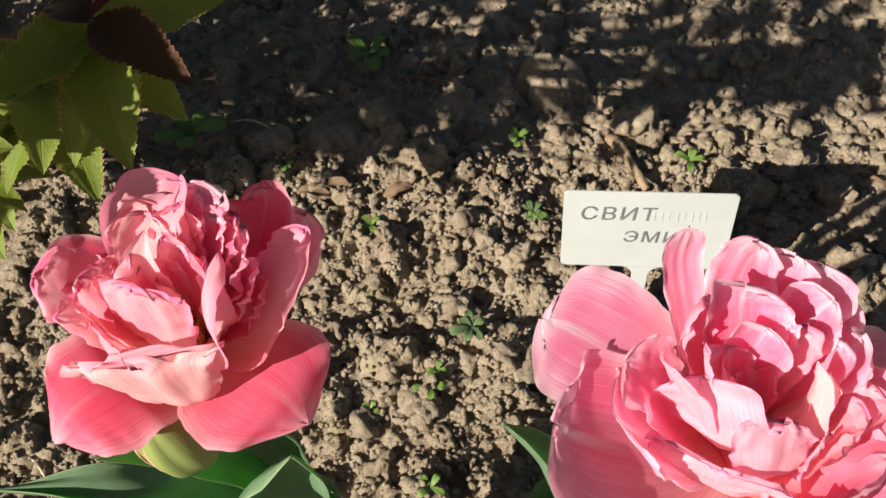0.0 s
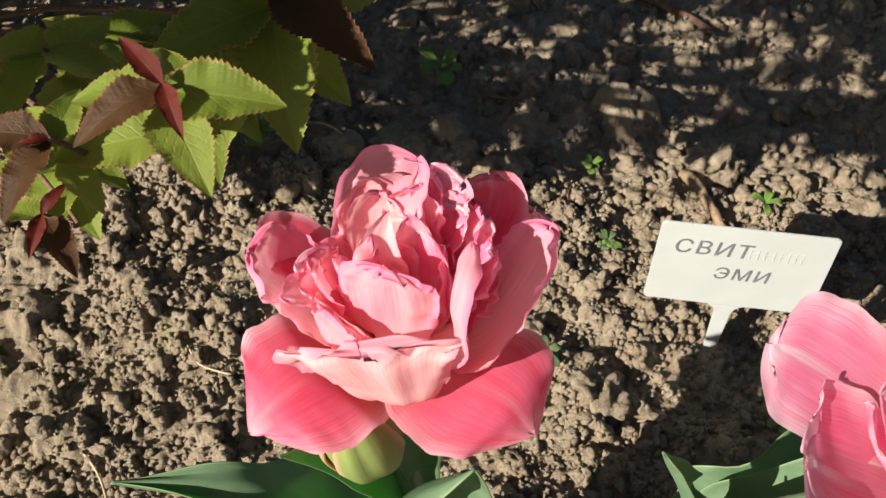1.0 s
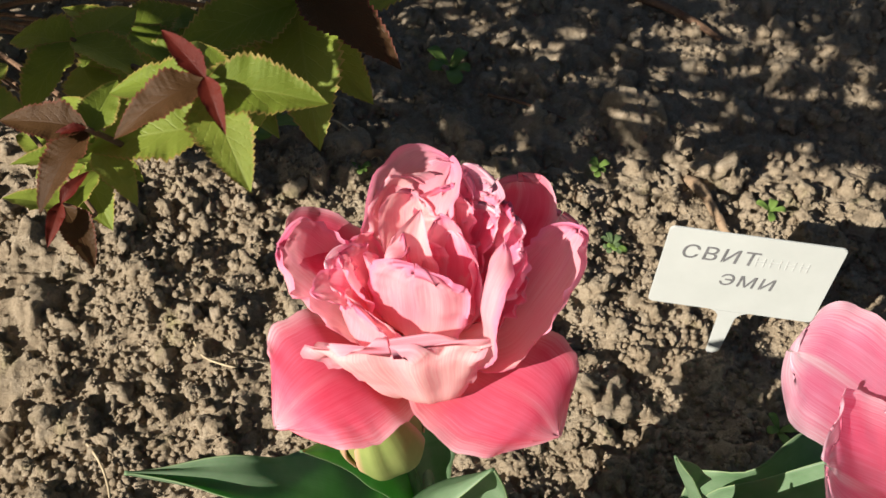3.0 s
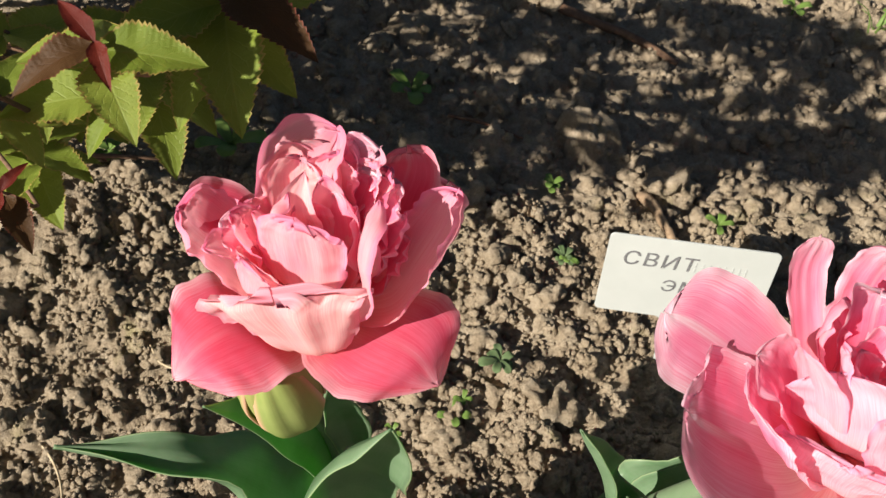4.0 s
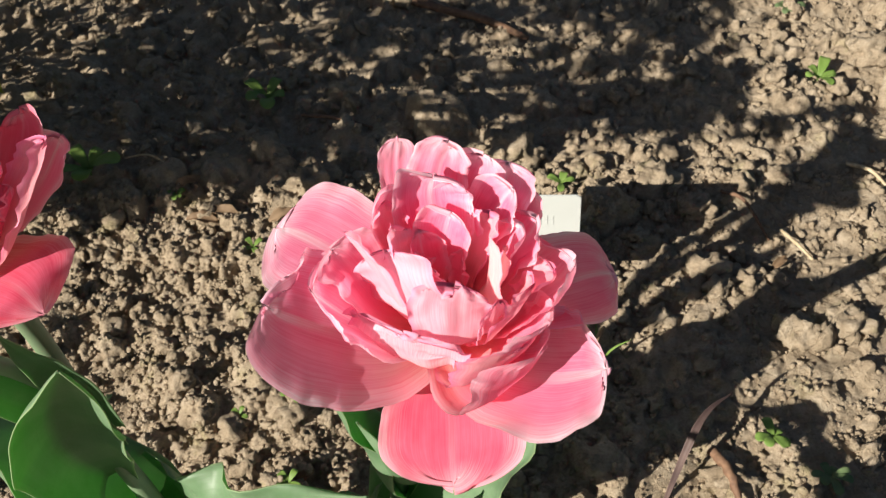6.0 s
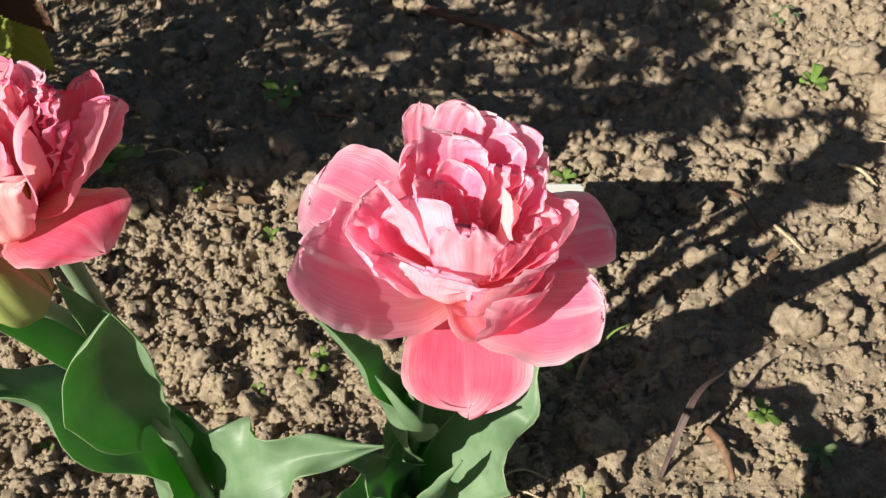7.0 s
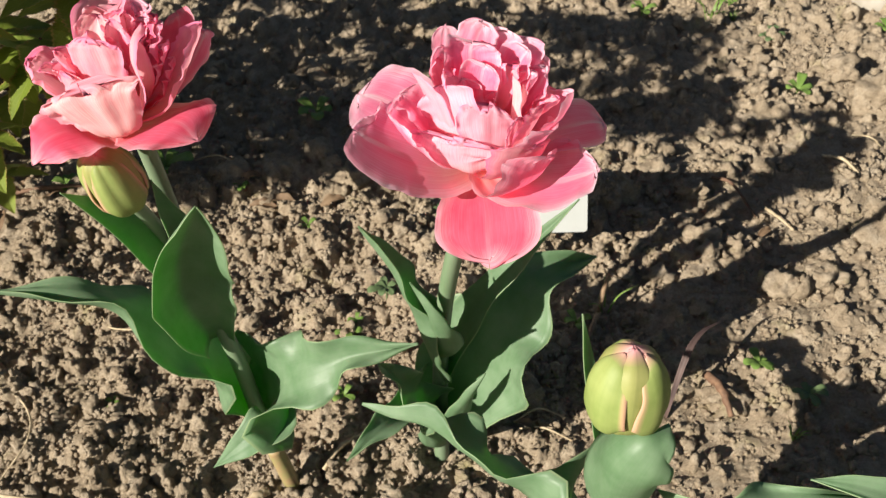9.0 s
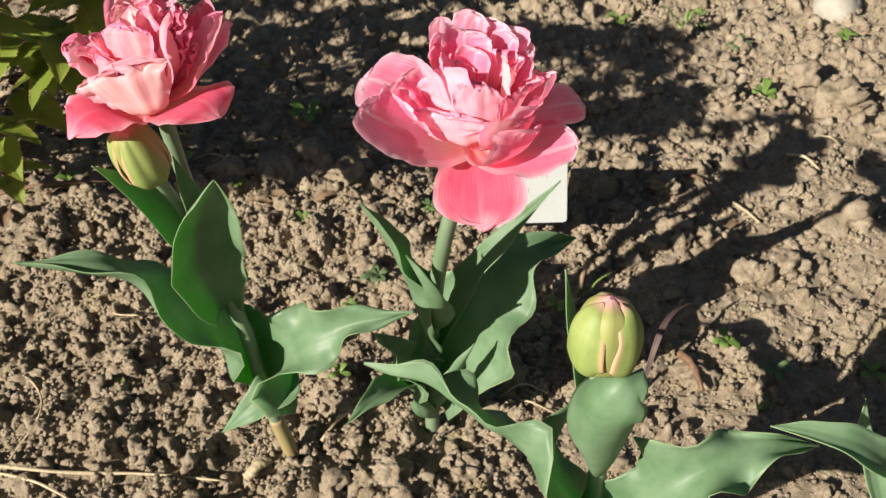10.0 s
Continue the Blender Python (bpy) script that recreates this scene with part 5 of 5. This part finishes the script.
twig("straw", "long pale dry straw lying on the soil", "straw", STRAW, [(-0.215, 0.176), (-0.151, 0.166), (-0.09, 0.163), (-0.031, 0.152)], 0.0014, 1)
twig("straw", "pale dry straw lying on the soil", "straw", STRAW, [(-0.206, 0.176), (-0.165, 0.158), (-0.125, 0.136)], 0.0013, 2)
twig("straw", "thin curved dry straw on the soil", "straw", STRAW, [(-0.240, 0.290), (-0.196, 0.252), (-0.178, 0.215), (-0.195, 0.182)], 0.0008, 3)
twig("straw", "short pale dry straw on the soil", "straw", STRAW, [(0.172, 0.222), (0.190, 0.224), (0.209, 0.219)], 0.0008, 4)
twig("straw", "short pale dry straw on the soil", "straw", STRAW, [(0.175, 0.215), (0.192, 0.209), (0.212, 0.199)], 0.0008, 5)
twig("straw", "short dry straw leaning on a clod", "straw", STRAW, [(0.037, 0.182), (0.050, 0.198), (0.066, 0.212)], 0.0017, 6, 0.004)
twig("straw", "small curled dry straw on the soil", "straw", STRAW, [(-0.162, 0.345), (-0.150, 0.330), (-0.128, 0.322), (-0.132, 0.335)], 0.0008, 7)
twig("straw", "pale dry straw on the soil", "straw", STRAW, [(0.533, 0.556), (0.545, 0.543), (0.556, 0.538)], 0.0009, 8)
withered = blade("withered_blade", WITHERED, [(0.284, 0.226, ground_z(0.284, 0.226) - 0.003), (0.297, 0.246, 0.022), (0.311, 0.264, 0.031), (0.331, 0.279, 0.028)], 0.0027, up=((-0.5, -0.6, 0.5), (-0.2, -0.4, 0.9)), seed=9,
                 cup=(0.9, 0.6), ruffle=0.12, waves=2, peak=0.4, foot=0.5, tip=0.9, point=1.3, nu=24, nv=7, thick=0.0005)
tagged(new("withered_blade", withered), "dark brown withered blade arching over the soil", "dead leaf", "dead leaves on the bed")
twig("dry_stalk", "short brown withered stalk on the soil", "stalk", WOOD, [(0.236, 0.298), (0.243, 0.312), (0.252, 0.330)], 0.0020, 10)
stalk = tube("dry_stalk", WOOD, [(0.250, 0.330, ground_z(0.250, 0.330) - 0.004), (0.252, 0.331, 0.014), (0.256, 0.332, 0.030)], (0.0022, 0.0019, 0.0012), 8, 12, 0.4, 33)
tagged(new("dry_stalk", stalk), "broken brown stalk standing beside a grass shoot", "stalk", "twigs and straws on the bed")
twig("twig", "thin dark twig on the soil", "twig", TWIG, [(0.377, 0.489), (0.394, 0.478), (0.408, 0.444)], 0.0017, 11)
twig("twig", "pale brown twig on the soil", "twig", STRAW, [(0.420, 0.454), (0.426, 0.437), (0.435, 0.420)], 0.0016, 12)
twig("twig", "pale brown twig on the soil", "twig", STRAW, [(0.492, 0.520), (0.503, 0.503), (0.516, 0.490)], 0.0018, 13)
twig("twig", "thin dark twig in the shade", "twig", TWIG, [(0.027, 0.608), (0.055, 0.600), (0.092, 0.584)], 0.0018, 14)
twig("twig", "thin pale twig in the shade", "twig", STRAW, [(-0.122, 0.558), (-0.09, 0.541), (-0.053, 0.519)], 0.0008, 15)
twig("branch", "fallen brown branch in the shade of the shrub", "branch", TWIG, [(0.120, 0.790), (0.153, 0.771), (0.200, 0.745), (0.242, 0.720)], 0.0050, 16)
twig("twig", "dark twig among the litter under the shrub", "twig", TWIG, [(-0.301, 0.495), (-0.246, 0.497), (-0.182, 0.511)], 0.0022, 20, 0.004)
twig("stick", "weathered brown stick half sunk in the soil", "stick", WOOD, [(0.192, 0.535), (0.199, 0.510), (0.211, 0.471)], 0.0052, 17)
twig("wood_chip", "pale wood chip on the soil", "wood chip", STRAW, [(-0.014, 0.150), (-0.006, 0.157), (0.002, 0.163)], 0.0042, 18, 0.006)
twig("wood_chip", "brown scrap of bark on the soil", "bark", TWIG, [(0.320, 0.258), (0.326, 0.240), (0.330, 0.219)], 0.0036, 19, 0.005)


DRY_LEAVES = ((-0.028, 0.488, 0.028, 170), (0.022, 0.480, 0.024, 20), (0.099, 0.497, 0.016, 80), (0.056, 0.246, 0.018, 40), (-0.060, 0.518, 0.022, 10), (0.180, 0.213, 0.016, 160), (-0.045, 0.482, 0.026, 175), (0.409, 0.418, 0.016, 30),
              (-0.305, 0.544, 0.034, 60), (-0.273, 0.513, 0.030, 150), (-0.285, 0.464, 0.032, 100), (-0.246, 0.497, 0.024, 20), (-0.281, 0.552, 0.028, 110), (-0.309, 0.584, 0.032, 15))


def dry_leaf(x, y, length, az, seed, label="curled brown dead leaf on the soil"):
    d, z = Vector((math.cos(radians(az)), math.sin(radians(az)), 0)), ground_z(x, y) + 0.004
    pts = [Vector((x, y, z + k)) + d * length * u for u, k in ((-0.5, 0.0), (-0.15, 0.003), (0.2, 0.004), (0.5, 0.001))]
    me = blade("dry_leaf", DEAD_LEAF, pts, length * 0.26, up=(0.1, -0.2, 1), seed=seed, cup=(0.7, 0.9), ruffle=0.25, waves=2, peak=0.42, foot=0.2, tip=0.9, point=1.4, crease=0.12, nu=22, nv=11, thick=0.0005, fold=0.2)
    tagged(new("dry_leaf", me), label, "dead leaf", "dead leaves on the bed")


for i, (x, y, length, az) in enumerate(DRY_LEAVES):
    dry_leaf(x, y, length, az, 300 + i)


# ---- larger clods and a pale stone ----
CLODS = [lump_arrays(70 + i, 4, 0.6) for i in range(6)]


def clod(x, y, r, seed, name="soil_clod", label="large crumbly clod of dry clay", category="clod", mat=None, group="clods on the bed", flat=0.75):
    rnd = random.Random(seed)
    v, f = CLODS[seed % len(CLODS)] if mat is None else lump_arrays(2, 3, 0.12)
    turn = np.array(Euler((rnd.uniform(-0.4, 0.4), rnd.uniform(-0.4, 0.4), rnd.uniform(0, 6.28))).to_matrix())
    p = (v @ turn.T) * np.array((r, r * rnd.uniform(0.75, 1.0), r * flat)) + np.array((x, y, ground_z(x, y) + r * 0.12))
    tagged(new(name, smooth_mesh(name, p, f.tolist(), mat or SOIL)), label, category, group)


for i, (x, y, r) in enumerate(((0.324, 0.508, 0.020), (0.348, 0.408, 0.018), (0.374, 0.400, 0.015), (0.590, 0.625, 0.029), (0.354, 0.472, 0.013), (0.563, 0.675, 0.018), (0.088, 0.150, 0.012), (0.110, 0.144, 0.012),
                               (0.068, 0.148, 0.010), (0.140, 0.153, 0.012))):
    clod(x, y, r, i)
for i, (x, y, r) in enumerate(((0.046, 0.510, 0.020), (-0.038, 0.492, 0.018), (0.348, 0.720, 0.017), (0.512, 0.414, 0.026), (0.404, 0.352, 0.015), (0.332, 0.243, 0.017), (0.441, 0.356, 0.016), (0.216, 0.543, 0.019),
                               (0.112, 0.325, 0.017), (0.067, 0.374, 0.016), (0.293, 0.680, 0.017))):
    clod(x, y, r, i + 10)
clod(0.658, 0.835, 0.030, 3, "stone", "smooth pale rounded stone lying on the soil", "stone", PEBBLE, "", 0.8)
